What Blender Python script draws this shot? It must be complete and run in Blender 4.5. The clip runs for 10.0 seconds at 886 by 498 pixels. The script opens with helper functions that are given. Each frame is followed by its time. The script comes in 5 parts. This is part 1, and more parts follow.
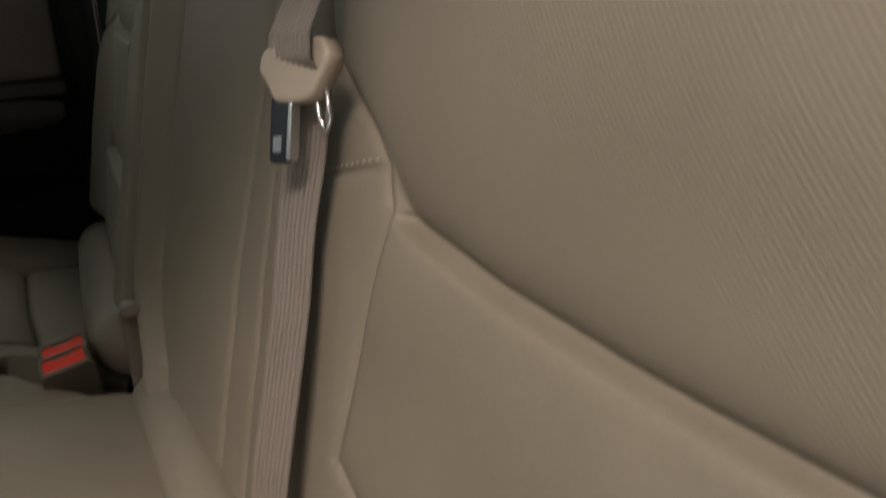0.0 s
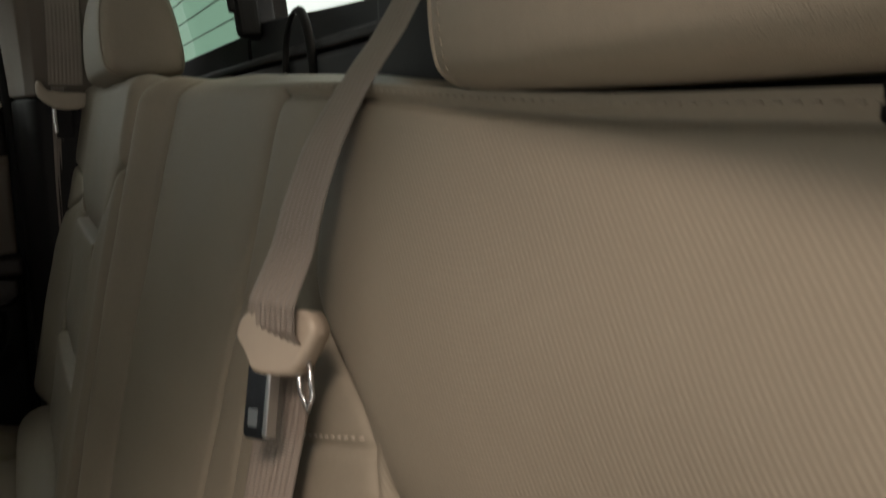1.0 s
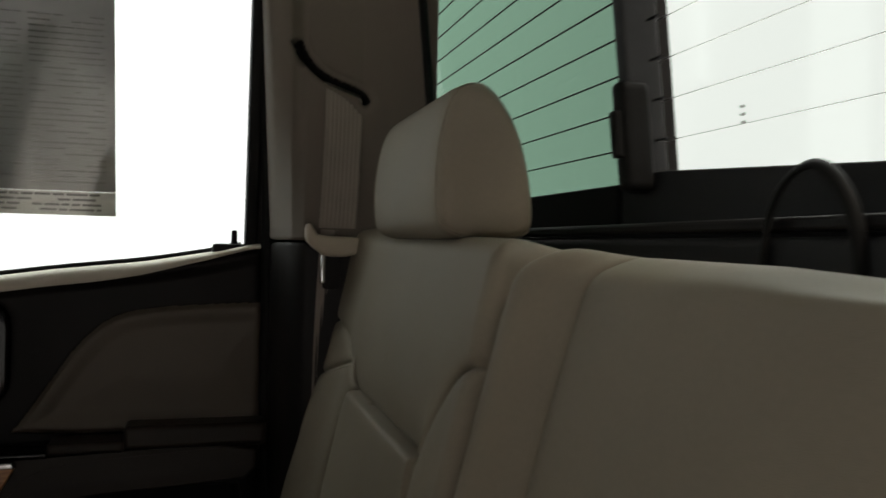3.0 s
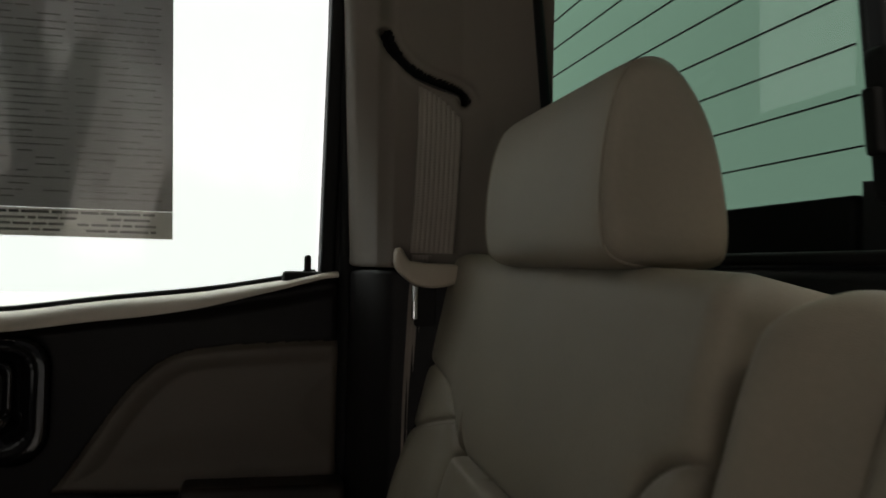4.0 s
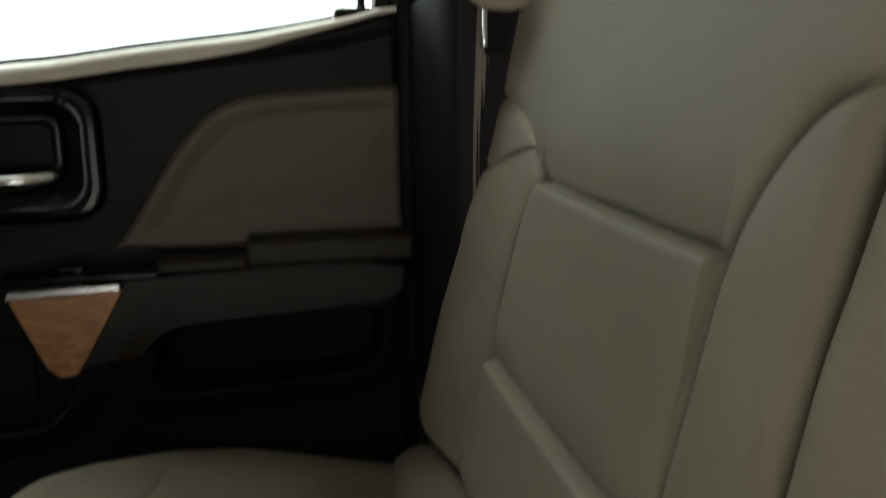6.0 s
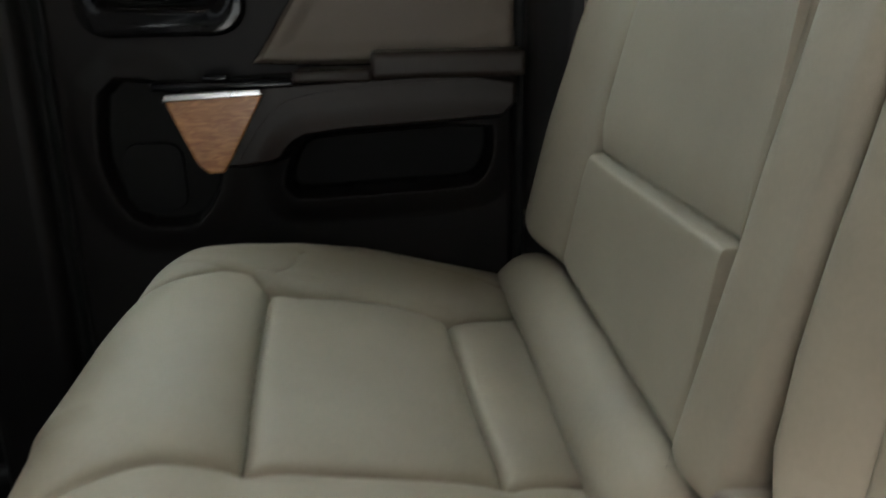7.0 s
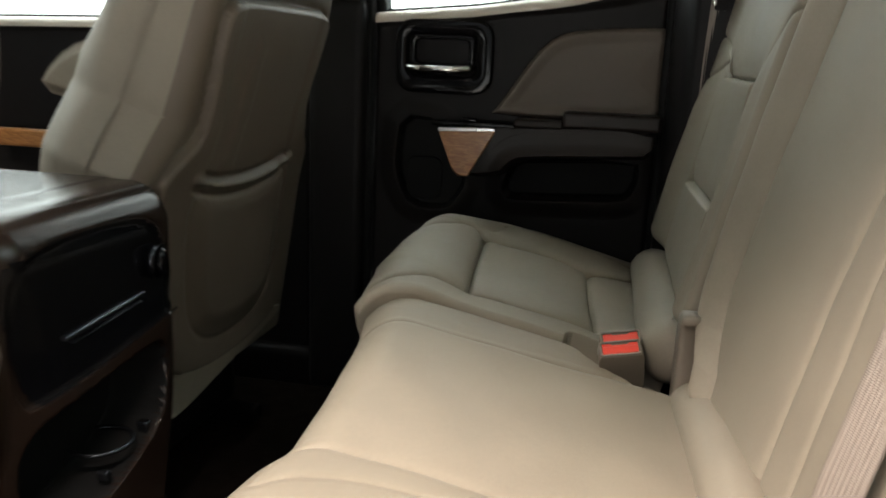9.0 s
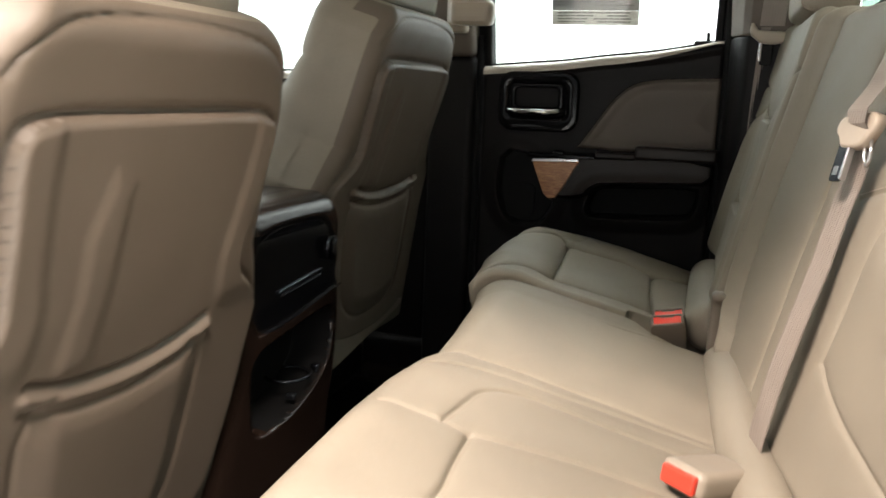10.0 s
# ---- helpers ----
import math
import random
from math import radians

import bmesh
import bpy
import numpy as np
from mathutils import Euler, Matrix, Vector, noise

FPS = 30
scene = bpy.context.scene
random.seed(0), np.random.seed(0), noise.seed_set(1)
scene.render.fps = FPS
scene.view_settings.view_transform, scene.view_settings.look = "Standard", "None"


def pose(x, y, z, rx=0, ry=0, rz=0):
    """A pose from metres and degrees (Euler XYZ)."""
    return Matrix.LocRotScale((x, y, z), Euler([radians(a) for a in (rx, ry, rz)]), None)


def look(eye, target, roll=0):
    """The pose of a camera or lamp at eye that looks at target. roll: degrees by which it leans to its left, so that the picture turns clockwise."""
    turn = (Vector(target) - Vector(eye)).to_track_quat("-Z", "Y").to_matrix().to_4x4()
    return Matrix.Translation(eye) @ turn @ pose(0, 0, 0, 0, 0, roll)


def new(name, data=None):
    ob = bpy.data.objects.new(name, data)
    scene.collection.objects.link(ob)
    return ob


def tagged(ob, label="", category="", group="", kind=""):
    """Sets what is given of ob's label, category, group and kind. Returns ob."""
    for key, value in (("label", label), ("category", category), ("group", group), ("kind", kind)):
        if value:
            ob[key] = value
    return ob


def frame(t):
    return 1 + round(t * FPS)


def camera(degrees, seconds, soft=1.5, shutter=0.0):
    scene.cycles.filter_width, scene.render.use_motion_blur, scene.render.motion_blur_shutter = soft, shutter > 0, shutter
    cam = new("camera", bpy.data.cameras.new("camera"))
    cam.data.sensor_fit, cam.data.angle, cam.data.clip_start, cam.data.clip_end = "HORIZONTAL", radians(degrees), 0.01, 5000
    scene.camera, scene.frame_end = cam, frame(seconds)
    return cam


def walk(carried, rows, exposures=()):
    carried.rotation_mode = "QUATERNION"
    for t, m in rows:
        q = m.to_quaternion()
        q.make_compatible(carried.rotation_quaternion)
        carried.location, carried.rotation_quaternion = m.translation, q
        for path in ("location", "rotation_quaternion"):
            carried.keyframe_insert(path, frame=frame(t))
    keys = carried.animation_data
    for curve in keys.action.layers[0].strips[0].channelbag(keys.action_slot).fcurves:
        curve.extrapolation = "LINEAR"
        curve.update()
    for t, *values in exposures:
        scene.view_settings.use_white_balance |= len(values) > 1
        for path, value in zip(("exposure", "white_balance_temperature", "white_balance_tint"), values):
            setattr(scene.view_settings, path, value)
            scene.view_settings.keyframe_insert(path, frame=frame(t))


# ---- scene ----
cam = camera(57.6, 10.0, shutter=0.5)
PATH = [
    (0, (0.124, -0.053, 0.782), (0.878, 1.685, 0.139), -2.7),
    (0.5, (0.13, -0.028, 0.813), (0.969, 1.729, 0.357), -1.9),
    (1, (0.127, -0.006, 0.848), (1.028, 1.753, 0.541), -1.2),
    (1.5, (0.104, 0.051, 0.884), (1.03, 1.816, 0.716), -1.5),
    (2, (0.067, 0.127, 0.906), (0.895, 1.945, 0.82), -1.6),
    (2.5, (0.036, 0.218, 0.904), (0.717, 2.098, 0.906), 0.0),
    (3, (0.025, 0.319, 0.897), (0.587, 2.239, 0.894), 1.3),
    (3.2, (0.021, 0.360, 0.894), (0.546, 2.290, 0.885), 1.5),
    (4.5, (0.002, 0.58, 0.912), (0.408, 2.537, 0.986), 0.8),
    (5, (-0.006, 0.596, 0.915), (0.394, 2.555, 0.884), 0.1),
    (5.5, (-0.009, 0.594, 0.871), (0.372, 2.548, 0.689), 0.0),
    (6, (-0.009, 0.588, 0.814), (0.319, 2.519, 0.405), -0.9),
    (6.2, (-0.008, 0.584, 0.791), (0.268, 2.503, 0.297), -1.2),
    (7.3, (-0.063, 0.425, 0.704), (-0.028, 2.321, 0.068), -0.7),
    (7.5, (-0.066, 0.375, 0.698), (-0.085, 2.268, 0.052), -0.3),
    (8, (-0.049, 0.235, 0.708), (-0.199, 2.129, 0.082), 0.7),
    (8.5, (-0.008, 0.045, 0.725), (-0.275, 1.958, 0.205), 2.7),
    (9, (0.029, -0.12, 0.744), (-0.369, 1.784, 0.277), 2.3),
    (9.5, (0.057, -0.301, 0.765), (-0.449, 1.593, 0.366), 2.1),
    (10, (0.108, -0.497, 0.756), (-0.512, 1.365, 0.374), 2.2),
]
EXPOSURES = [(0, -0.80, 6350, 10), (1.0, -0.80, 6700, 11), (1.5, -0.55, 6700, 12), (2.0, -0.55, 6700, 13), (2.5, -0.62, 6700, 13), (3.2, -0.70, 6700, 13), (4.5, -1.08, 6600, 12), (5.5, -0.55, 6700, 9),
             (6.2, 0.80, 6300, 6), (7.3, 1.30, 6050, 8), (8.0, 0.95, 6150, 8), (8.5, 0.86, 6200, 8), (9.0, 0.84, 6300, 9), (9.5, 0.76, 6300, 10), (10, 0.80, 6350, 11)]
walk(cam, [(t, look(eye, target, roll)) for t, eye, target, roll in PATH], EXPOSURES)

# ---- world and lights ----
world = bpy.data.worlds.new("bright_hall")
scene.world = world
world.use_nodes = True
bg = world.node_tree.nodes["Background"]
bg.inputs["Color"].default_value = (0.97, 1.0, 0.98, 1)
# the hall is bright all round and brighter towards its lit ceiling
nodes, links = world.node_tree.nodes, world.node_tree.links
way = nodes.new("ShaderNodeTexCoord")
split = nodes.new("ShaderNodeSeparateXYZ")
rise = nodes.new("ShaderNodeMapRange")
rise.interpolation_type = "SMOOTHSTEP"
rise.inputs["From Min"].default_value, rise.inputs["From Max"].default_value = 0.28, 0.75
rise.inputs["To Min"].default_value, rise.inputs["To Max"].default_value = 2.25, 7.6
links.new(way.outputs["Generated"], split.inputs[0])
links.new(split.outputs["Z"], rise.inputs["Value"])
# daylight comes in on the far side; the near side is the dimmer indoors
side_light = nodes.new("ShaderNodeMapRange")
side_light.interpolation_type = "SMOOTHSTEP"
side_light.inputs["From Min"].default_value, side_light.inputs["From Max"].default_value = -0.6, 0.25
side_light.inputs["To Min"].default_value, side_light.inputs["To Max"].default_value = 0.13, 1.0
# and its light is turned down behind the cab, to darken the seat backs
rear_light = nodes.new("ShaderNodeMapRange")
rear_light.interpolation_type = "SMOOTHSTEP"
rear_light.inputs["From Min"].default_value, rear_light.inputs["From Max"].default_value = 0.15, 0.60
rear_light.inputs["To Min"].default_value, rear_light.inputs["To Max"].default_value = 1.0, 0.70
both, all_ways = nodes.new("ShaderNodeMath"), nodes.new("ShaderNodeMath")
both.operation = all_ways.operation = "MULTIPLY"
links.new(split.outputs["X"], rear_light.inputs["Value"])
links.new(split.outputs["Y"], side_light.inputs["Value"])
links.new(rise.outputs[0], both.inputs[0])
links.new(side_light.outputs[0], both.inputs[1])
links.new(both.outputs[0], all_ways.inputs[0])
links.new(rear_light.outputs[0], all_ways.inputs[1])
links.new(all_ways.outputs[0], bg.inputs["Strength"])


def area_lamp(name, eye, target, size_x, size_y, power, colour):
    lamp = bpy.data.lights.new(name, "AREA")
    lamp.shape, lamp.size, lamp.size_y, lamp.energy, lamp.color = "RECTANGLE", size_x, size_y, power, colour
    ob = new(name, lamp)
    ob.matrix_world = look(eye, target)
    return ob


# unseen lamp, added for the warm light that falls in through the open near door
area_lamp("unseen_warm_lamp", (-1.6, -2.5, 4.22), (0.1, 0.3, 0.5), 1.6, 0.90, 450, (1.0, 0.84, 0.72))
# a second unseen lamp, added further back to light the driver's seat
area_lamp("unseen_warm_lamp", (1.3, -2.2, 4.4), (-0.4, 0.1, 0.6), 1.2, 0.70, 330, (1.0, 0.84, 0.72))

# ---- materials ----
def material(name, colour, rough=0.6, metal=0.0, spread=0.12, coarse=9.0, fine=160.0, bump=0.15, bump_scale=700.0, kind="noise", gloss=0.5):
    """A procedural surface: two scales of colour variation and a fine relief."""
    m = bpy.data.materials.new(name)
    m.use_nodes = True
    t = m.node_tree
    b = t.nodes["Principled BSDF"]
    b.inputs["Roughness"].default_value, b.inputs["Metallic"].default_value = rough, metal
    b.inputs["Specular IOR Level"].default_value = gloss
    co = t.nodes.new("ShaderNodeTexCoord")
    n1, n2 = t.nodes.new("ShaderNodeTexNoise"), t.nodes.new("ShaderNodeTexNoise")
    n1.inputs["Scale"].default_value, n2.inputs["Scale"].default_value = coarse, fine
    n1.inputs["Detail"].default_value = 4
    mix = t.nodes.new("ShaderNodeMath")
    mix.operation = "MULTIPLY_ADD"
    mix.inputs[1].default_value = 0.35
    t.links.new(n2.outputs["Fac"], mix.inputs[0])
    t.links.new(n1.outputs["Fac"], mix.inputs[2])
    ramp = t.nodes.new("ShaderNodeValToRGB")
    ramp.color_ramp.elements[0].position, ramp.color_ramp.elements[1].position = 0.4, 0.95
    ramp.color_ramp.elements[0].color = (*[c * (1 - spread) for c in colour], 1)
    ramp.color_ramp.elements[1].color = (*[min(1, c * (1 + spread)) for c in colour], 1)
    t.links.new(mix.outputs[0], ramp.inputs[0])
    t.links.new(ramp.outputs[0], b.inputs["Base Color"])
    rr = t.nodes.new("ShaderNodeMapRange")
    rr.inputs["To Min"].default_value, rr.inputs["To Max"].default_value = max(0, rough - 0.08), min(1, rough + 0.08)
    t.links.new(n1.outputs["Fac"], rr.inputs["Value"])
    t.links.new(rr.outputs[0], b.inputs["Roughness"])
    for n in (n1, n2):
        t.links.new(co.outputs["Object"], n.inputs["Vector"])
    if bump:
        bp = t.nodes.new("ShaderNodeBump")
        bp.inputs["Strength"].default_value, bp.inputs["Distance"].default_value = bump, 0.0006
        if kind == "leather":
            v = t.nodes.new("ShaderNodeTexVoronoi")
            v.feature = "DISTANCE_TO_EDGE"
            v.inputs["Scale"].default_value = bump_scale
            t.links.new(co.outputs["Object"], v.inputs["Vector"])
            t.links.new(v.outputs["Distance"], bp.inputs["Height"])
        elif kind == "perforated":
            # a fine ribbed grain, 3.3 mm apart, set diagonally, broken up a little by noise
            sep = t.nodes.new("ShaderNodeSeparateXYZ")
            t.links.new(co.outputs["Object"], sep.inputs[0])
            a = t.nodes.new("ShaderNodeMath")
            a.operation = "MULTIPLY_ADD"
            a.inputs[1].default_value = -0.9
            t.links.new(sep.outputs["Z"], a.inputs[0])
            t.links.new(sep.outputs["Y"], a.inputs[2])
            s = t.nodes.new("ShaderNodeMath")
            s.operation = "MULTIPLY"
            s.inputs[1].default_value = 2 * math.pi / 0.0033
            t.links.new(a.outputs[0], s.inputs[0])
            c = t.nodes.new("ShaderNodeMath")
            c.operation = "COSINE"
            t.links.new(s.outputs[0], c.inputs[0])
            br = t.nodes.new("ShaderNodeMath")
            br.operation = "MULTIPLY"
            t.links.new(c.outputs[0], br.inputs[0])
            t.links.new(n2.outputs["Fac"], br.inputs[1])
            t.links.new(br.outputs[0], bp.inputs["Height"])
            bp.inputs["Distance"].default_value = 0.00020
        elif kind == "weave":
            # two crossing diagonals of thread, 3.4 mm apart
            sep = t.nodes.new("ShaderNodeSeparateXYZ")
            t.links.new(co.outputs["Object"], sep.inputs[0])
            waves = []
            for slant in (0.55, -0.55):
                a, w1, c1 = (t.nodes.new("ShaderNodeMath") for _ in range(3))
                a.operation, w1.operation, c1.operation = "MULTIPLY_ADD", "MULTIPLY", "COSINE"
                a.inputs[1].default_value, w1.inputs[1].default_value = slant, 2 * math.pi / 0.0034
                t.links.new(sep.outputs["Y"], a.inputs[0])
                t.links.new(sep.outputs["Z"], a.inputs[2])
                t.links.new(a.outputs[0], w1.inputs[0])
                t.links.new(w1.outputs[0], c1.inputs[0])
                waves.append(c1)
            br = t.nodes.new("ShaderNodeMath")
            br.operation = "MULTIPLY"
            t.links.new(waves[0].outputs[0], br.inputs[0])
            t.links.new(waves[1].outputs[0], br.inputs[1])
            t.links.new(br.outputs[0], bp.inputs["Height"])
            bp.inputs["Distance"].default_value = 0.0002
        else:
            n3 = t.nodes.new("ShaderNodeTexNoise")
            n3.inputs["Scale"].default_value = bump_scale
            t.links.new(co.outputs["Object"], n3.inputs["Vector"])
            t.links.new(n3.outputs["Fac"], bp.inputs["Height"])
        t.links.new(bp.outputs[0], b.inputs["Normal"])
    return m


def wood_material(name):
    m = material(name, (0.36, 0.17, 0.07), 0.34, spread=0.3, bump=0.0)
    t = m.node_tree
    b = t.nodes["Principled BSDF"]
    b.inputs["Coat Weight"].default_value = 0.2
    co = t.nodes.new("ShaderNodeTexCoord")
    mp = t.nodes.new("ShaderNodeMapping")
    mp.inputs["Scale"].default_value = (14, 14, 60)
    w = t.nodes.new("ShaderNodeTexNoise")
    w.inputs["Scale"].default_value, w.inputs["Detail"].default_value, w.inputs["Distortion"].default_value = 3.0, 6, 1.2
    r = t.nodes.new("ShaderNodeValToRGB")
    r.color_ramp.elements[0].position, r.color_ramp.elements[1].position = 0.3, 0.75
    r.color_ramp.elements[0].color, r.color_ramp.elements[1].color = (0.22, 0.085, 0.026, 1), (0.48, 0.225, 0.078, 1)
    t.links.new(co.outputs["Object"], mp.inputs[0])
    t.links.new(mp.outputs[0], w.inputs["Vector"])
    t.links.new(w.outputs["Fac"], r.inputs[0])
    t.links.new(r.outputs[0], b.inputs["Base Color"])
    return m


def glass_material(name, tint, gloss):
    m = bpy.data.materials.new(name)
    m.use_nodes = True
    t = m.node_tree
    t.nodes.remove(t.nodes["Principled BSDF"])
    tr, gl, mx = t.nodes.new("ShaderNodeBsdfTransparent"), t.nodes.new("ShaderNodeBsdfGlossy"), t.nodes.new("ShaderNodeMixShader")
    tr.inputs["Color"].default_value = (*tint, 1)
    gl.inputs["Roughness"].default_value = 0.02
    mx.inputs[0].default_value = gloss
    t.links.new(tr.outputs[0], mx.inputs[1])
    t.links.new(gl.outputs[0], mx.inputs[2])
    t.links.new(mx.outputs[0], t.nodes["Material Output"].inputs[0])
    return m


def paper_material(name, colour, through_light):
    m = bpy.data.materials.new(name)
    m.use_nodes = True
    t = m.node_tree
    b = t.nodes["Principled BSDF"]
    b.inputs["Base Color"].default_value, b.inputs["Roughness"].default_value = (*colour, 1), 0.8
    tl, mx = t.nodes.new("ShaderNodeBsdfTranslucent"), t.nodes.new("ShaderNodeMixShader")
    n = t.nodes.new("ShaderNodeTexNoise")
    n.inputs["Scale"].default_value = 14
    r = t.nodes.new("ShaderNodeValToRGB")
    r.color_ramp.elements[0].color = (*[c * 0.8 for c in through_light], 1)
    r.color_ramp.elements[1].color = (*[c * 1.2 for c in through_light], 1)
    t.links.new(n.outputs["Fac"], r.inputs[0])
    t.links.new(r.outputs[0], tl.inputs["Color"])
    mx.inputs[0].default_value = 0.5
    t.links.new(b.outputs[0], mx.inputs[1])
    t.links.new(tl.outputs[0], mx.inputs[2])
    t.links.new(mx.outputs[0], t.nodes["Material Output"].inputs[0])
    return m


LEATHER = (0.216, 0.188, 0.147)
leather = material("taupe_leather", LEATHER, 0.54, spread=0.10, coarse=9, fine=260, bump=0.5, bump_scale=950, kind="leather", gloss=0.3)
perforated = material("perforated_leather", LEATHER, 0.56, spread=0.06, coarse=6, fine=300, bump=0.35, kind="perforated", gloss=0.35)
thread = material("beige_thread", (0.50, 0.44, 0.36), 0.7, bump=0.3, bump_scale=1500)
belt_cloth = material("beige_webbing", (0.212, 0.178, 0.153), 0.50, spread=0.12, coarse=20, fine=900, bump=0.7, kind="weave", gloss=0.5)
beige_plastic = material("beige_plastic", (0.36, 0.305, 0.245), 0.42, spread=0.05, bump=0.12, bump_scale=900)
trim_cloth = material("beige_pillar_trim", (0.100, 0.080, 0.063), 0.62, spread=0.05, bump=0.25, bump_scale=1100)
dark_plastic = material("dark_brown_plastic", (0.0092, 0.0080, 0.0082), 0.46, spread=0.15, bump=0.3, bump_scale=800, gloss=0.13)
cocoa_plastic = material("cocoa_plastic", (0.017, 0.0122, 0.0105), 0.34, spread=0.12, bump=0.3, bump_scale=900, kind="leather", gloss=0.22)
black_gloss = material("black_gloss_plastic", (0.004, 0.004, 0.005), 0.13, spread=0.1, bump=0.0, gloss=0.20)
black_rubber = material("black_rubber", (0.006, 0.006, 0.006), 0.6, spread=0.2, bump=0.2, gloss=0.12)
grey_panel = material("grey_rear_panel", (0.020, 0.021, 0.023), 0.55, spread=0.15, bump=0.2, bump_scale=500, gloss=0.15)
carpet = material("dark_carpet", (0.011, 0.0082, 0.007), 0.95, spread=0.45, coarse=25, fine=500, bump=1.0, bump_scale=420, gloss=0.0)
liner = material("grey_headliner", (0.30, 0.275, 0.24), 0.9, spread=0.05, bump=0.5, bump_scale=600)
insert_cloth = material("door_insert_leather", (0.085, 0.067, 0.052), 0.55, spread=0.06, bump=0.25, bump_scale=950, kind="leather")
chrome = material("chrome", (0.80, 0.80, 0.80), 0.12, 1.0, spread=0.04, bump=0.0)
steel = material("brushed_steel", (0.55, 0.55, 0.56), 0.28, 1.0, spread=0.10, bump=0.2)
dark_steel = material("dark_latch_steel", (0.06, 0.065, 0.075), 0.25, 0.9, spread=0.10, bump=0.1)
red_plastic = material("red_button_plastic", (0.62, 0.045, 0.025), 0.32, spread=0.08, bump=0.1)
wood = wood_material("brown_wood_trim")
clear_glass = glass_material("clear_glass", (0.94, 0.97, 0.95), 0.03)
tinted_glass = glass_material("green_tinted_glass", (0.40, 0.52, 0.45), 0.05)
paper_grey = paper_material("backlit_printed_paper", (0.45, 0.44, 0.43), (0.25, 0.235, 0.245))
paper_white = paper_material("backlit_white_paper", (0.75, 0.73, 0.70), (0.40, 0.38, 0.36))
ink = paper_material("backlit_ink", (0.30, 0.29, 0.28), (0.195, 0.18, 0.185))
concrete = material("pale_hall_floor", (0.62, 0.60, 0.57), 0.5, spread=0.08, coarse=1.5, fine=30, bump=0.2, bump_scale=60)
# sill plastic made paler, for the window light that falls on it
lit_sill_trim = material("lit_sill_plastic", (0.50, 0.455, 0.39), 0.5, spread=0.05, bump=0.2, bump_scale=900)


# ---- mesh tools ----
def part(name, mesh, mat, parent=None, label=""):
    """Links a mesh (or bmesh) as one object, under a thing or a part."""
    if isinstance(mesh, bmesh.types.BMesh):
        me = bpy.data.meshes.new(name)
        mesh.to_mesh(me)
        mesh.free()
    else:
        me = mesh
    if not me.materials:
        me.materials.append(mat)
    ob = new(name, me)
    if parent is not None:
        ob.parent = parent
    return tagged(ob, label)


def thing(name, label, category, group="", kind=""):
    return tagged(new(name), label, category, group, kind)


def raw_mesh(name, verts, faces, smooth=True):
    me = bpy.data.meshes.new(name)
    verts, faces = np.asarray(verts, dtype=np.float32), np.asarray(faces, dtype=np.int32)
    n, k = faces.shape
    me.vertices.add(len(verts))
    me.vertices.foreach_set("co", verts.ravel())
    me.loops.add(n * k)
    me.loops.foreach_set("vertex_index", faces.ravel())
    me.polygons.add(n)
    me.polygons.foreach_set("loop_start", np.arange(0, n * k, k, dtype=np.int32))
    if smooth:
        me.polygons.foreach_set("use_smooth", np.ones(n, dtype=bool))
    me.update(calc_edges=True)
    me.validate()
    return me


def lerp_line(pts, step):
    """Points along a polyline at about that spacing."""
    pts = [np.array(p, dtype=float) for p in pts]
    out = []
    for a, b in zip(pts[:-1], pts[1:]):
        n = max(1, int(np.linalg.norm(b - a) / step))
        out += [a + (b - a) * i / n for i in range(n)]
    return np.array(out + [pts[-1]])


def soften(pts, rounds=2, closed=False):
    """Cuts the corners of a line."""
    pts = [np.array(p, dtype=float) for p in pts]
    for _ in range(rounds):
        if closed:
            pts = [q for a, b in zip(pts, pts[1:] + pts[:1]) for q in (a * 0.75 + b * 0.25, a * 0.25 + b * 0.75)]
        else:
            mid = [q for a, b in zip(pts[:-1], pts[1:]) for q in (a * 0.75 + b * 0.25, a * 0.25 + b * 0.75)]
            pts = [pts[0]] + mid[1:-1] + [pts[-1]]
    return [tuple(p) for p in pts]


def line_gap(u, v, pts):
    """Distance of every (u, v) to a polyline."""
    best = np.full(u.shape, 1e9)
    for (a, b), (c, d) in zip(pts[:-1], pts[1:]):
        du, dv = c - a, d - b
        k = np.clip(((u - a) * du + (v - b) * dv) / max(du * du + dv * dv, 1e-12), 0, 1)
        best = np.minimum(best, np.hypot(u - a - k * du, v - b - k * dv))
    return best


def poly_gap(u, v, pts):
    """Signed distance to a closed outline, negative inside."""
    ring = list(pts) + [pts[0]]
    gap, inside = line_gap(u, v, ring), np.zeros(u.shape, dtype=bool)
    for (a, b), (c, d) in zip(ring[:-1], ring[1:]):
        if b != d:
            inside ^= ((b > v) != (d > v)) & (u < (c - a) * (v - b) / (d - b) + a)
    return np.where(inside, -gap, gap)


def step_up(x, lo, hi):
    k = np.clip((x - lo) / (hi - lo), 0, 1)
    return k * k * (3 - 2 * k)


def seam(u, v, lines, deep=0.004, wide=0.0028, pillow=0.006, reach=0.016):
    """Depth of sewn seams: a narrow cut in a wide soft valley."""
    h = np.zeros(u.shape)
    for ln in lines:
        g = np.sqrt(line_gap(u, v, ln) ** 2 + 8e-7)
        h = np.minimum(h, -deep * np.exp(-g / wide) - pillow * np.exp(-g / reach))
    return h


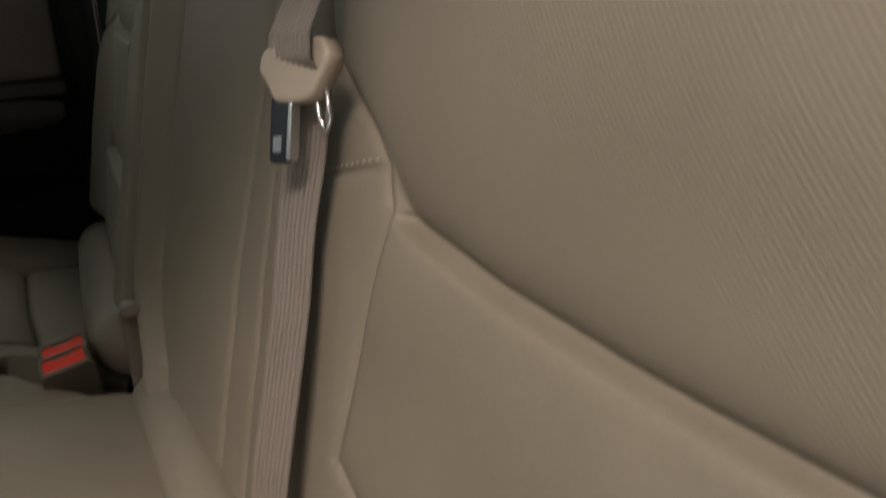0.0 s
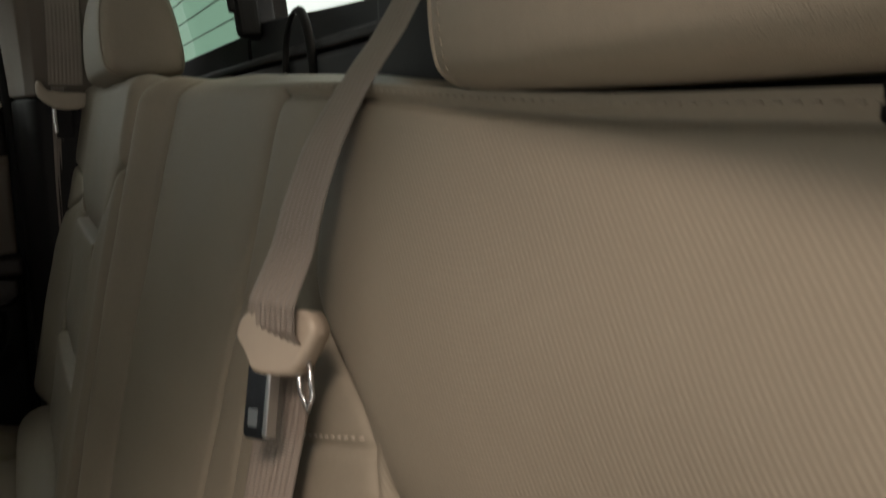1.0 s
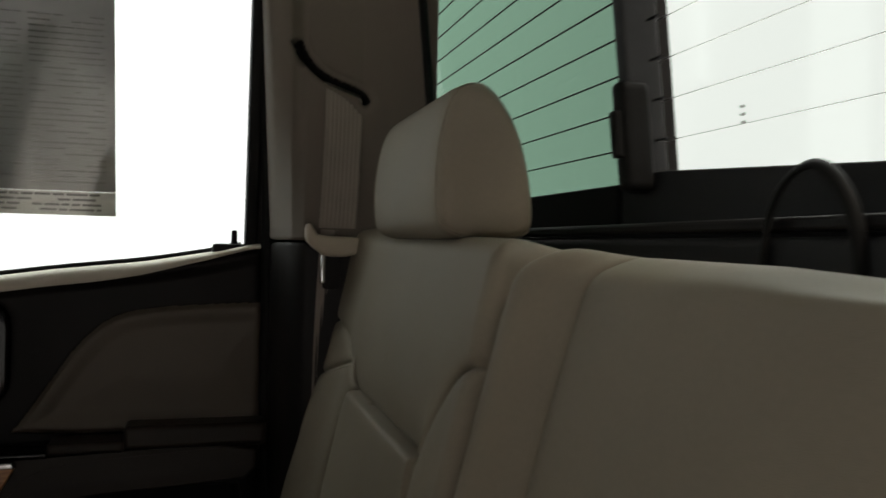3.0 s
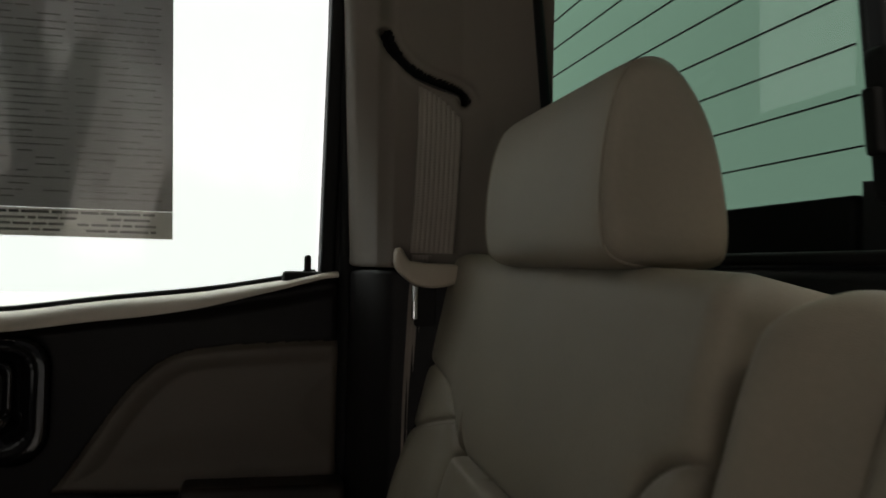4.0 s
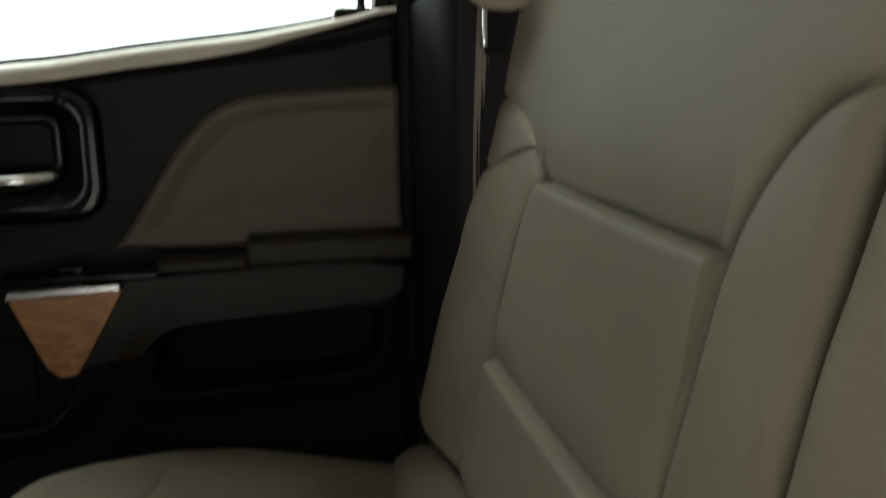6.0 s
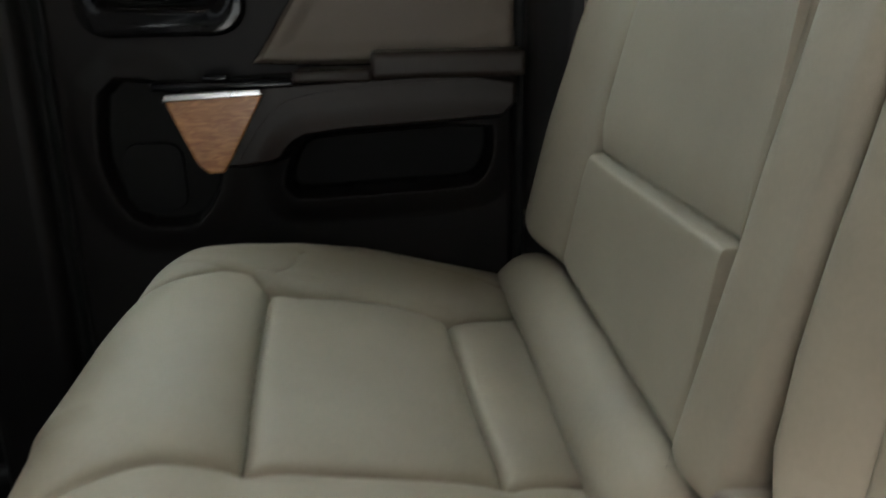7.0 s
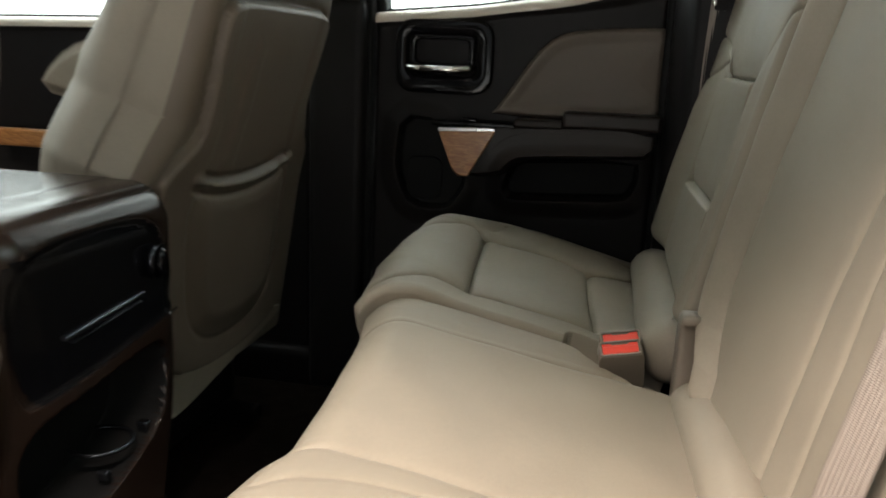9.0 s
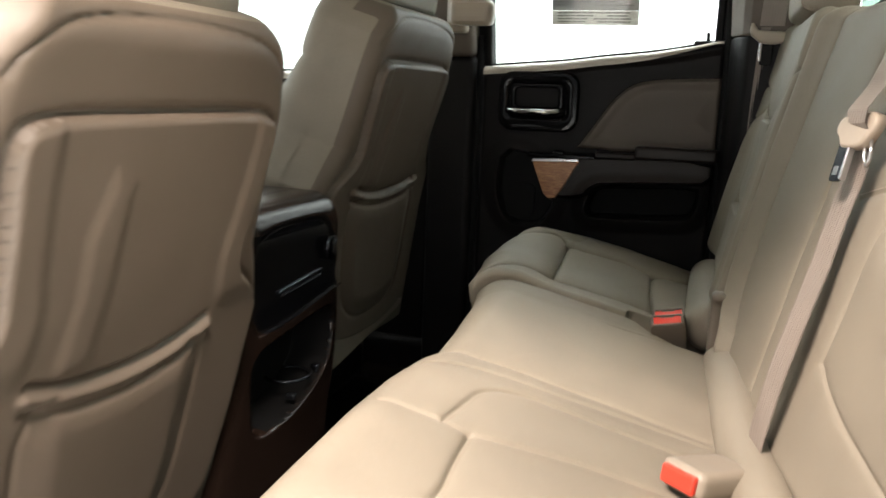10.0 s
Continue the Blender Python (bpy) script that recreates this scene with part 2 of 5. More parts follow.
def axis_run(a0, a1, r0, r1, side0, side1, step):
    """Stations across a padded width: core place, signed sine, cosine, drop past the rounding, edge radius."""
    rows = []
    if r0 > 0:
        for s in np.arange(side0, r0, -0.02):
            rows.append((a0 + r0, -1.0, 0.0, s - r0, r0))
        for f in np.linspace(90, 0, 19)[:-1]:
            rows.append((a0 + r0, -math.sin(radians(f)), math.cos(radians(f)), 0.0, r0))
    n = max(2, int((a1 - r1 - a0 - r0) / step))
    for k in range(n + 1):
        rows.append((a0 + r0 + (a1 - r1 - a0 - r0) * k / n, 0.0, 1.0, 0.0, r0 if k < n / 2 else r1))
    if r1 > 0:
        for f in np.linspace(0, 90, 19)[1:]:
            rows.append((a1 - r1, math.sin(radians(f)), math.cos(radians(f)), 0.0, r1))
        for s in np.arange(side1, r1, -0.02)[::-1]:
            rows.append((a1 - r1, 1.0, 0.0, s - r1, r1))
    return np.array(rows).T


def padded(parent, frame3, u_range, v_range, radii, thick, height, regions, parts, step=0.004, shape=None):
    """A padded body over a rectangle of the plane frame3 = (origin, along u, along v, outward), with rounded edges that wrap
    back by thick. height(u, v) is its relief; regions(u, v) numbers the pieces of cover; parts lists (name, material, label)."""
    ru0, ru1, rv0, rv1 = radii
    cu, su, ku, eu, rr_u = axis_run(*u_range, ru0, ru1, thick, thick, step)
    cv, sv, kv, ev, rr_v = axis_run(*v_range, rv0, rv1, thick, thick, step)
    CU, CV = np.meshgrid(cu, cv, indexing="ij")
    SU, SV = np.meshgrid(su, sv, indexing="ij")
    KU, KV = np.meshgrid(ku, kv, indexing="ij")
    EU, EV = np.meshgrid(eu, ev, indexing="ij")
    RU, RV = np.meshgrid(rr_u, rr_v, indexing="ij")
    u = CU + RU * SU * np.sqrt(1 - SV ** 2 / 2)
    v = CV + RV * SV * np.sqrt(1 - SU ** 2 / 2)
    du, dv = RU * (1 - KU), RV * (1 - KV)
    drop = du + dv - du * dv / np.maximum(np.maximum(RU, RV), 1e-6) + np.maximum(EU, EV)
    h = height(u, v) - drop
    if shape:
        u, v, h = shape(u, v, h)
    o, a, b, n = (np.array(x, dtype=float) for x in frame3)
    P = o + u[..., None] * a + v[..., None] * b + h[..., None] * n
    nu, nv = u.shape
    idx = np.arange(nu * nv).reshape(nu, nv)
    quads = np.stack([idx[:-1, :-1], idx[1:, :-1], idx[1:, 1:], idx[:-1, 1:]], axis=-1).reshape(-1, 4)
    if np.dot(np.cross(a, b), n) < 0:
        quads = quads[:, ::-1]
    mu = (u[:-1, :-1] + u[1:, 1:]) / 2
    mv = (v[:-1, :-1] + v[1:, 1:]) / 2
    reg = regions(mu, mv).reshape(-1)
    # one set of normals for the whole cover, so that its pieces meet without a crease
    along_u, along_v = np.gradient(P, axis=0), np.gradient(P, axis=1)
    N = np.cross(along_u, along_v)
    N *= np.sign(np.dot(np.cross(a, b), n))
    size = np.linalg.norm(N, axis=-1, keepdims=True)
    N = np.where(size > 1e-14, N / np.maximum(size, 1e-14), n)
    normals = N.reshape(-1, 3)
    flat, made = P.reshape(-1, 3), []
    for k, (name, mat, label) in enumerate(parts):
        q = quads[reg == k]
        if not len(q):
            continue
        used, back = np.unique(q, return_inverse=True)
        me = raw_mesh(name, flat[used], back.reshape(-1, 4))
        me.normals_split_custom_set_from_vertices(normals[used].tolist())
        made.append(part(name, me, mat, parent, label))
    return made


def box(name, lo, hi, mat, parent=None, bevel=0.004, label="", turn=None):
    """A block with rounded edges between two corners."""
    bm = bmesh.new()
    bmesh.ops.create_cube(bm, size=1)
    size = [max(1e-4, b - a) for a, b in zip(lo, hi)]
    bmesh.ops.scale(bm, vec=size, verts=bm.verts)
    if bevel:
        bmesh.ops.bevel(bm, geom=bm.edges[:], offset=min(bevel, min(size) * 0.45), segments=3, affect="EDGES", profile=0.6)
    m = Matrix.Translation([(a + b) / 2 for a, b in zip(lo, hi)])
    if turn:
        m = m @ turn
    bmesh.ops.transform(bm, matrix=m, verts=bm.verts)
    for f in bm.faces:
        f.smooth = len(f.verts) == 4 and bevel > 0 and f.calc_area() < 0.3 * max(g.calc_area() for g in bm.faces)
    return part(name, bm, mat, parent, label)


def plate(name, outline, frame3, depth, mat, parent=None, bevel=0.002, label=""):
    """A flat piece with an outline in the plane frame3, raised by depth along its outward axis, with rounded rims."""
    o, a, b, n = (Vector(x) for x in frame3)
    bm = bmesh.new()
    base = [bm.verts.new(o + a * p[0] + b * p[1]) for p in outline]
    face = bm.faces.new(base)
    face.normal_update()
    if face.normal.dot(n) < 0:
        face.normal_flip()
    got = bmesh.ops.extrude_face_region(bm, geom=[face])
    bmesh.ops.translate(bm, vec=n * depth, verts=[g for g in got["geom"] if isinstance(g, bmesh.types.BMVert)])
    bmesh.ops.recalc_face_normals(bm, faces=bm.faces)
    if bevel:
        rim = [e for e in bm.edges if all(abs((v.co - o).dot(n) - depth) < 1e-6 for v in e.verts)]
        bmesh.ops.bevel(bm, geom=rim, offset=bevel, segments=3, affect="EDGES", profile=0.6)
    for f in bm.faces:
        f.smooth = len(f.verts) == 4
    return part(name, bm, mat, parent, label)


def rounded_rect(u0, v0, u1, v1, r, n=5):
    out = []
    for cx, cy, f0 in ((u1 - r, v1 - r, 0), (u0 + r, v1 - r, 90), (u0 + r, v0 + r, 180), (u1 - r, v0 + r, 270)):
        out += [(cx + r * math.cos(radians(f0 + 90 * i / n)), cy + r * math.sin(radians(f0 + 90 * i / n))) for i in range(n + 1)]
    return out


def ring_plate(name, outer, inner, frame3, depth, mat, parent=None, label="", slope=0.0):
    """A frame between two outlines with as many points each, raised by depth."""
    o, a, b, n = (Vector(x) for x in frame3)
    bm = bmesh.new()
    put = lambda p, d: bm.verts.new(o + a * p[0] + b * p[1] + n * d)
    rings = [[put(p, 0) for p in outer], [put(p, depth * 0.8) for p in outer],
             [put(((p[0] * 0.85 + q[0] * 0.15), (p[1] * 0.85 + q[1] * 0.15)), depth) for p, q in zip(outer, inner)],
             [put(((p[0] * 0.15 + q[0] * 0.85), (p[1] * 0.15 + q[1] * 0.85)), depth - slope) for p, q in zip(outer, inner)],
             [put(q, depth * 0.8 - slope) for q in inner], [put(q, -0.012) for q in inner]]
    k = len(outer)
    for r0, r1 in zip(rings[:-1], rings[1:]):
        for i in range(k):
            bm.faces.new((r0[i], r0[(i + 1) % k], r1[(i + 1) % k], r1[i])).smooth = True
    bmesh.ops.recalc_face_normals(bm, faces=bm.faces)
    return part(name, bm, mat, parent, label)


def tube(name, path, radius, mat, parent=None, label="", sides=8, flat=1.0):
    """A round rod along a path."""
    pts = [Vector(p) for p in path]
    bm = bmesh.new()
    rings, up = [], None
    for i, p in enumerate(pts):
        d = (pts[min(i + 1, len(pts) - 1)] - pts[max(i - 1, 0)]).normalized()
        if up is None:
            up = d.orthogonal().normalized()
        up = (up - d * up.dot(d)).normalized()
        side = d.cross(up)
        r = radius[i] if isinstance(radius, (list, tuple)) else radius
        rings.append([bm.verts.new(p + up * (r * math.cos(2 * math.pi * k / sides)) + side * (r * flat * math.sin(2 * math.pi * k / sides))) for k in range(sides)])
    for r0, r1 in zip(rings[:-1], rings[1:]):
        for k in range(sides):
            bm.faces.new((r0[k], r0[(k + 1) % sides], r1[(k + 1) % sides], r1[k])).smooth = True
    bm.faces.new(rings[0][::-1])
    bm.faces.new(rings[-1])
    bmesh.ops.recalc_face_normals(bm, faces=bm.faces)
    return part(name, bm, mat, parent, label)


def webbing(name, path, across, width, mat, parent=None, label="", ribs=9, thick=0.0014):
    """Belt webbing along a path of points; across gives the width's direction at each point."""
    step_n = 12
    P, A = [], []
    for i in range(len(path) - 1):
        for k in range(step_n):
            f = k / step_n
            P.append(Vector(path[i]).lerp(Vector(path[i + 1]), f))
            A.append(Vector(across[i]).lerp(Vector(across[i + 1]), f).normalized())
    P.append(Vector(path[-1]))
    A.append(Vector(across[-1]).normalized())
    for _ in range(6):
        P = [P[0]] + [(P[i - 1] + P[i] * 2 + P[i + 1]) / 4 for i in range(1, len(P) - 1)] + [P[-1]]
        A = [A[0]] + [((A[i - 1] + A[i] * 2 + A[i + 1]) / 4).normalized() for i in range(1, len(A) - 1)] + [A[-1]]
    cols = ribs * 4 + 1
    verts, faces = [], []
    for i, (p, a) in enumerate(zip(P, A)):
        d = (P[min(i + 1, len(P) - 1)] - P[max(i - 1, 0)]).normalized()
        n = a.cross(d).normalized()
        for face_side in (1, -1):
            for c in range(cols):
                f = c / (cols - 1)
                edge = min(f, 1 - f) * width
                rib = 0.00045 * math.cos(2 * math.pi * ribs * f) * (1 if edge > 0.003 else 0)
                verts.append(p + a * ((f - 0.5) * width) + n * face_side * (thick / 2 * min(1, 0.4 + edge / 0.001) + rib * face_side))
    row = cols * 2
    for i in range(len(P) - 1):
        for c in range(cols - 1):
            k = i * row + c
            faces.append((k, k + 1, k + row + 1, k + row))
            k += cols
            faces.append((k + 1, k, k + row, k + row + 1))
        for c0, c1 in ((0, cols), (cols - 1, row - 1)):
            faces.append((i * row + c0, i * row + c1, (i + 1) * row + c1, (i + 1) * row + c0))
    return part(name, raw_mesh(name, verts, faces), mat, parent, label)


def stitches(name, place, line, parent, mat=thread, length=0.0042, gap=0.0022, r=0.0007):
    """Sewing stitches along a line; place(u, v) gives the spot on the cover."""
    dense = lerp_line(line, 0.001)
    run = np.concatenate([[0], np.cumsum(np.linalg.norm(np.diff(dense, axis=0), axis=1))])
    bm = bmesh.new()
    s = 0.001
    while s + length < run[-1]:
        a, b = (Vector(place(np.interp(q, run, dense[:, 0]), np.interp(q, run, dense[:, 1]))) for q in (s, s + length))
        d = b - a
        m = Matrix.Translation((a + b) / 2) @ d.to_track_quat("Z", "Y").to_matrix().to_4x4() @ Matrix.Diagonal((r, r, d.length / 2, 1))
        bmesh.ops.create_icosphere(bm, subdivisions=1, radius=1, matrix=m)
        s += length + gap
    for f in bm.faces:
        f.smooth = True
    return tagged(part(name, bm, mat, parent), kind="stuff")



def lean_over(obs, axis, rate, z0):
    """Leans meshes over along an axis, from the height z0 upwards."""
    for ob in obs:
        for v in ob.data.vertices:
            v.co[axis] += rate * max(0.0, v.co.z - z0)


# ---- the truck's cabin: x runs to the rear, y to the far side, z up ----
GLASS_Y, DOOR_Y, NEAR_Y = 1.570, 1.530, -0.25

tagged(box("floor", (-2.2, NEAR_Y, -0.04), (0.34, 1.56, 0.0), carpet, bevel=0.01), "dark brown carpet on the cabin floor", "floor", kind="structure")
tagged(box("ground", (-40, -40, -0.62), (40, 40, -0.6), concrete, bevel=0), "pale smooth floor outside the truck", "ground", kind="structure")
tagged(box("ceiling", (-1.55, -0.088, 1.46), (0.38, 1.50, 1.50), liner, bevel=0.015), "grey cloth headliner of the cab", "ceiling", kind="structure")
# transmission hump in the carpet
hump = tagged(box("floor_tunnel", (-2.2, 0.50, -0.02), (0.10, 0.86, 0.045), carpet, bevel=0.02), "low carpeted hump along the cabin floor", "floor hump", kind="structure")

# rear wall under the window, in three layers
rear = tagged(box("wall_rear", (0.369, NEAR_Y - 0.02, -0.04), (0.424, 1.60, 0.914), grey_panel, bevel=0.006), "dark grey rear wall panel of the cab", "rear wall", kind="structure")
box("lower_rail", (0.350, NEAR_Y, 0.880), (0.368, 1.46, 0.908), grey_panel, rear, 0.006)
box("panel_lip", (0.352, NEAR_Y, 0.911), (0.368, 1.46, 0.920), dark_plastic, rear, 0.003)
for y0 in (0.02, 0.30, 0.60, 0.80, 1.02, 1.28):
    box("panel_rib", (0.356, y0, 0.78), (0.370, y0 + 0.012, 0.882), grey_panel, rear, 0.003)
tagged(box("wall_rear_top", (0.30, NEAR_Y - 0.02, 1.335), (0.424, 1.60, 1.50), liner, bevel=0.01), "grey trimmed header above the rear window", "header", kind="structure")

# rear window: two tinted fixed panes and the clear slider between them, leaning forward at the top
win = tagged(new("window_1"), "rear window with tinted side panes and sliding middle pane", "rear window", kind="structure")
box("window_frame", (0.374, NEAR_Y - 0.02, 0.915), (0.414, 1.60, 0.936), black_rubber, win, 0.004)
box("window_frame", (0.374, NEAR_Y - 0.02, 1.325), (0.420, 1.60, 1.345), black_rubber, win, 0.004)
box("slider_post", (0.381, 0.923, 0.945), (0.414, 0.953, 1.34), dark_plastic, win, 0.006)
box("slider_stile", (0.358, 0.906, 0.945), (0.392, 0.921, 1.335), grey_panel, win, 0.004, "grey upright of the sliding pane")
box("slider_post", (0.378, 0.432, 0.925), (0.412, 0.474, 1.34), dark_plastic, win, 0.006)
box("slider_stile", (0.382, 0.473, 0.940), (0.404, 0.496, 1.335), grey_panel, win, 0.004, "grey upright of the sliding pane")
plate("slider_rail", [(0.430, 0.905), (0.950, 0.905), (0.950, 0.964), (0.88, 0.962), (0.68, 0.950), (0.54, 0.942), (0.430, 0.940)], ((0.3765, 0, 0), (0, 1, 0), (0, 0, 1), (-1, 0, 0)), 0.004, grey_panel, win, 0.002)
tube("window_seal", [(0.322, 1.350, 0.915), (0.322, 1.350, 1.34)], 0.006, black_rubber, win)
box("window_frame", (0.370, 0.955, 0.918), (0.386, 1.60, 0.956), black_rubber, win, 0.003)
far_pane = box("pane", (0.388, 0.950, 0.930), (0.393, 1.58, 1.34), tinted_glass, win, 0, "green tinted glass pane")
mid_pane = box("pane", (0.390, 0.494, 0.933), (0.395, 0.908, 1.34), clear_glass, win, 0, "clear sliding glass pane")
near_pane = box("pane", (0.388, NEAR_Y, 0.925), (0.393, 0.434, 1.34), tinted_glass, win, 0, "green tinted glass pane")
latch = box("latch", (0.346, 0.893, 0.946), (0.372, 0.913, 1.034), black_rubber, win, 0.007, "black plastic slider latch")
box("latch_tab", (0.340, 0.897, 0.972), (0.348, 0.908, 1.010), black_rubber, latch, 0.003)
box("slider_stop", (0.374, 0.594, 0.945), (0.378, 0.602, 0.950), black_rubber, win, 0.001)
# heating wires on the inside of the panes
z = 0.9885
while z < 1.33:
    box("heating_wire", (0.3860, 0.962, z - 0.0006), (0.3874, 1.565, z + 0.0006), black_rubber, far_pane, 0)
    box("heating_wire", (0.3860, NEAR_Y, z - 0.0006), (0.3874, 0.434, z + 0.0006), black_rubber, near_pane, 0)
    box("heating_wire", (0.3880, 0.494, z + 0.0001), (0.3892, 0.902, z + 0.0005), steel, mid_pane, 0)
    for y0, y1 in ((0.890, 0.910), (0.484, 0.506)):
        box("wire_end", (0.3805, y0, z - 0.0004), (0.3823, y1, z + 0.0012), dark_steel, win, 0)
    z += 0.0326
# two small makers' marks, as plain bars
box("glass_mark", (0.3880, 0.8012, 0.989), (0.3890, 0.8048, 0.9908), ink, mid_pane, 0)
box("glass_mark", (0.3880, 0.8012, 0.9945), (0.3890, 0.8048, 0.9963), ink, mid_pane, 0)
box("glass_mark", (0.3880, 0.8012, 1.000), (0.3890, 0.8048, 1.0018), ink, mid_pane, 0)
lean_over(win.children_recursive, 0, -0.11, 0.95)

# far rear pillar: beige trim that swells inwards over the belt, dark plastic below
SLOT = soften([(0.140, 1.169), (0.146, 1.149), (0.175, 1.121), (0.222, 1.106), (0.228, 1.094)], 2)


def pillar_swell(u):
    """How far the pillar stands in from the body: it wraps round towards the rear window."""
    return np.interp(u, [0.112, 0.122, 0.135, 0.150, 0.190, 0.225, 0.260, 0.290, 0.315, 0.360], [0.0, 0.022, 0.056, 0.074, 0.080, 0.086, 0.102, 0.122, 0.140, 0.152])


def pillar_relief(u, v):
    g = line_gap(u, v, SLOT)
    lean = 0.22 * np.maximum(0, v - 0.92) * (1 - step_up(u, 0.112, 0.150))
    return pillar_swell(u) + lean + 0.0012 * np.exp(-((g - 0.011) / 0.004) ** 2) - 0.02 * (1 - step_up(g, 0.0032, 0.006))


def pillar_edge(u, v, h):
    return u - 0.07 * np.maximum(0, v - 0.92) * (1 - step_up(u, 0.112, 0.150)), v, h


pillar = tagged(new("pillar_rear"), "beige trimmed rear pillar with a curved belt slot", "pillar", kind="structure")
PIL = ((0, 1.492, 0), (1, 0, 0), (0, 0, 1), (0, -1, 0))
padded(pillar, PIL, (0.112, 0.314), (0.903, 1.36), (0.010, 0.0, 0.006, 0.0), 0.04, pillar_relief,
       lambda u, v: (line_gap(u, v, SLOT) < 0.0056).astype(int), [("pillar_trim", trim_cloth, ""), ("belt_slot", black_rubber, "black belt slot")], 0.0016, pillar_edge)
padded(pillar, ((0, 1.490, 0), (1, 0, 0), (0, 0, 1), (0, -1, 0)), (0.114, 0.368), (0.0, 0.900), (0.012, 0.0, 0.0, 0.006), 0.04,
       lambda u, v: 0.92 * pillar_swell(u), lambda u, v: np.zeros(u.shape, dtype=int), [("lower_trim", dark_plastic, "dark plastic lower trim")], 0.006)
tube("door_seal", soften([(0.112, 1.532, 0.10), (0.112, 1.532, 0.60), (0.112, 1.530, 0.90), (0.104, 1.490, 1.08), (0.088, 1.432, 1.36)], 2), 0.0105, black_rubber, pillar, "", 12)
box("pillar_core", (0.085, 1.560, -0.04), (0.330, 1.62, 1.40), dark_plastic, pillar, 0.01)

# far middle pillar between the doors
bp = tagged(new("pillar_middle"), "middle pillar, beige above and dark below", "pillar", kind="structure")
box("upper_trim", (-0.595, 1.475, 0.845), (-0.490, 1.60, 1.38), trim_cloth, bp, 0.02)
box("lower_trim", (-0.610, 1.490, 0.0), (-0.488, 1.60, 0.850), dark_plastic, bp, 0.02)
box("door_seal", (-0.494, 1.515, 0.08), (-0.478, 1.56, 0.90), black_rubber, bp, 0.006)
tube("door_seal", [(-0.486, 1.540, 0.86), (-0.486, 1.530, 0.92), (-0.486, 1.420, 1.36)], 0.010, black_rubber, bp, "", 12)
lean_over([o for o in bp.children if o.name.startswith("upper_trim")], 1, -0.22, 0.92)

# near side: pillars and sill round the open doorway
side = tagged(new("wall_near"), "near body side round the open doorway", "body side", kind="structure")
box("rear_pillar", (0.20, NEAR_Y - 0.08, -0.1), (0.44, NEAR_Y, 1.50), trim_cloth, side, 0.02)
box("door_sill", (-0.60, NEAR_Y - 0.08, -0.1), (0.215, NEAR_Y - 0.01, 0.04), dark_plastic, side, 0.02)
# unseen rail, set where its edge cuts the lamp's light on the seats
box("unseen_roof_rail", (-1.55, -0.15, 1.41), (0.44, -0.09, 1.48), liner, side, 0.02)
box("middle_pillar", (-0.80, NEAR_Y - 0.08, -0.1), (-0.68, NEAR_Y, 1.50), dark_plastic, side, 0.02)
box("far_rail", (-1.55, 1.395, 1.325), (0.44, 1.60, 1.50), liner, side, 0.02)
tagged(box("sill_far", (-2.2, 1.500, -0.05), (0.42, 1.60, 0.085), dark_plastic, bevel=0.02), "dark plastic sill under the far doors", "door sill", kind="structure")
dash = tagged(box("dashboard", (-1.95, NEAR_Y - 0.05, 0.30), (-1.50, 1.56, 0.88), cocoa_plastic, bevel=0.06), "dark dashboard at the front of the cab", "dashboard", kind="structure")
box("firewall", (-2.2, NEAR_Y - 0.05, -0.04), (-1.9, 1.56, 0.80), dark_plastic, dash, 0.02)
tagged(box("window_2", (-1.605, NEAR_Y, 0.84), (-1.600, 1.56, 1.50), clear_glass, bevel=0, turn=pose(0, 0, 0, 0, 32, 0)), "clear raked windscreen glass", "windscreen", kind="structure")



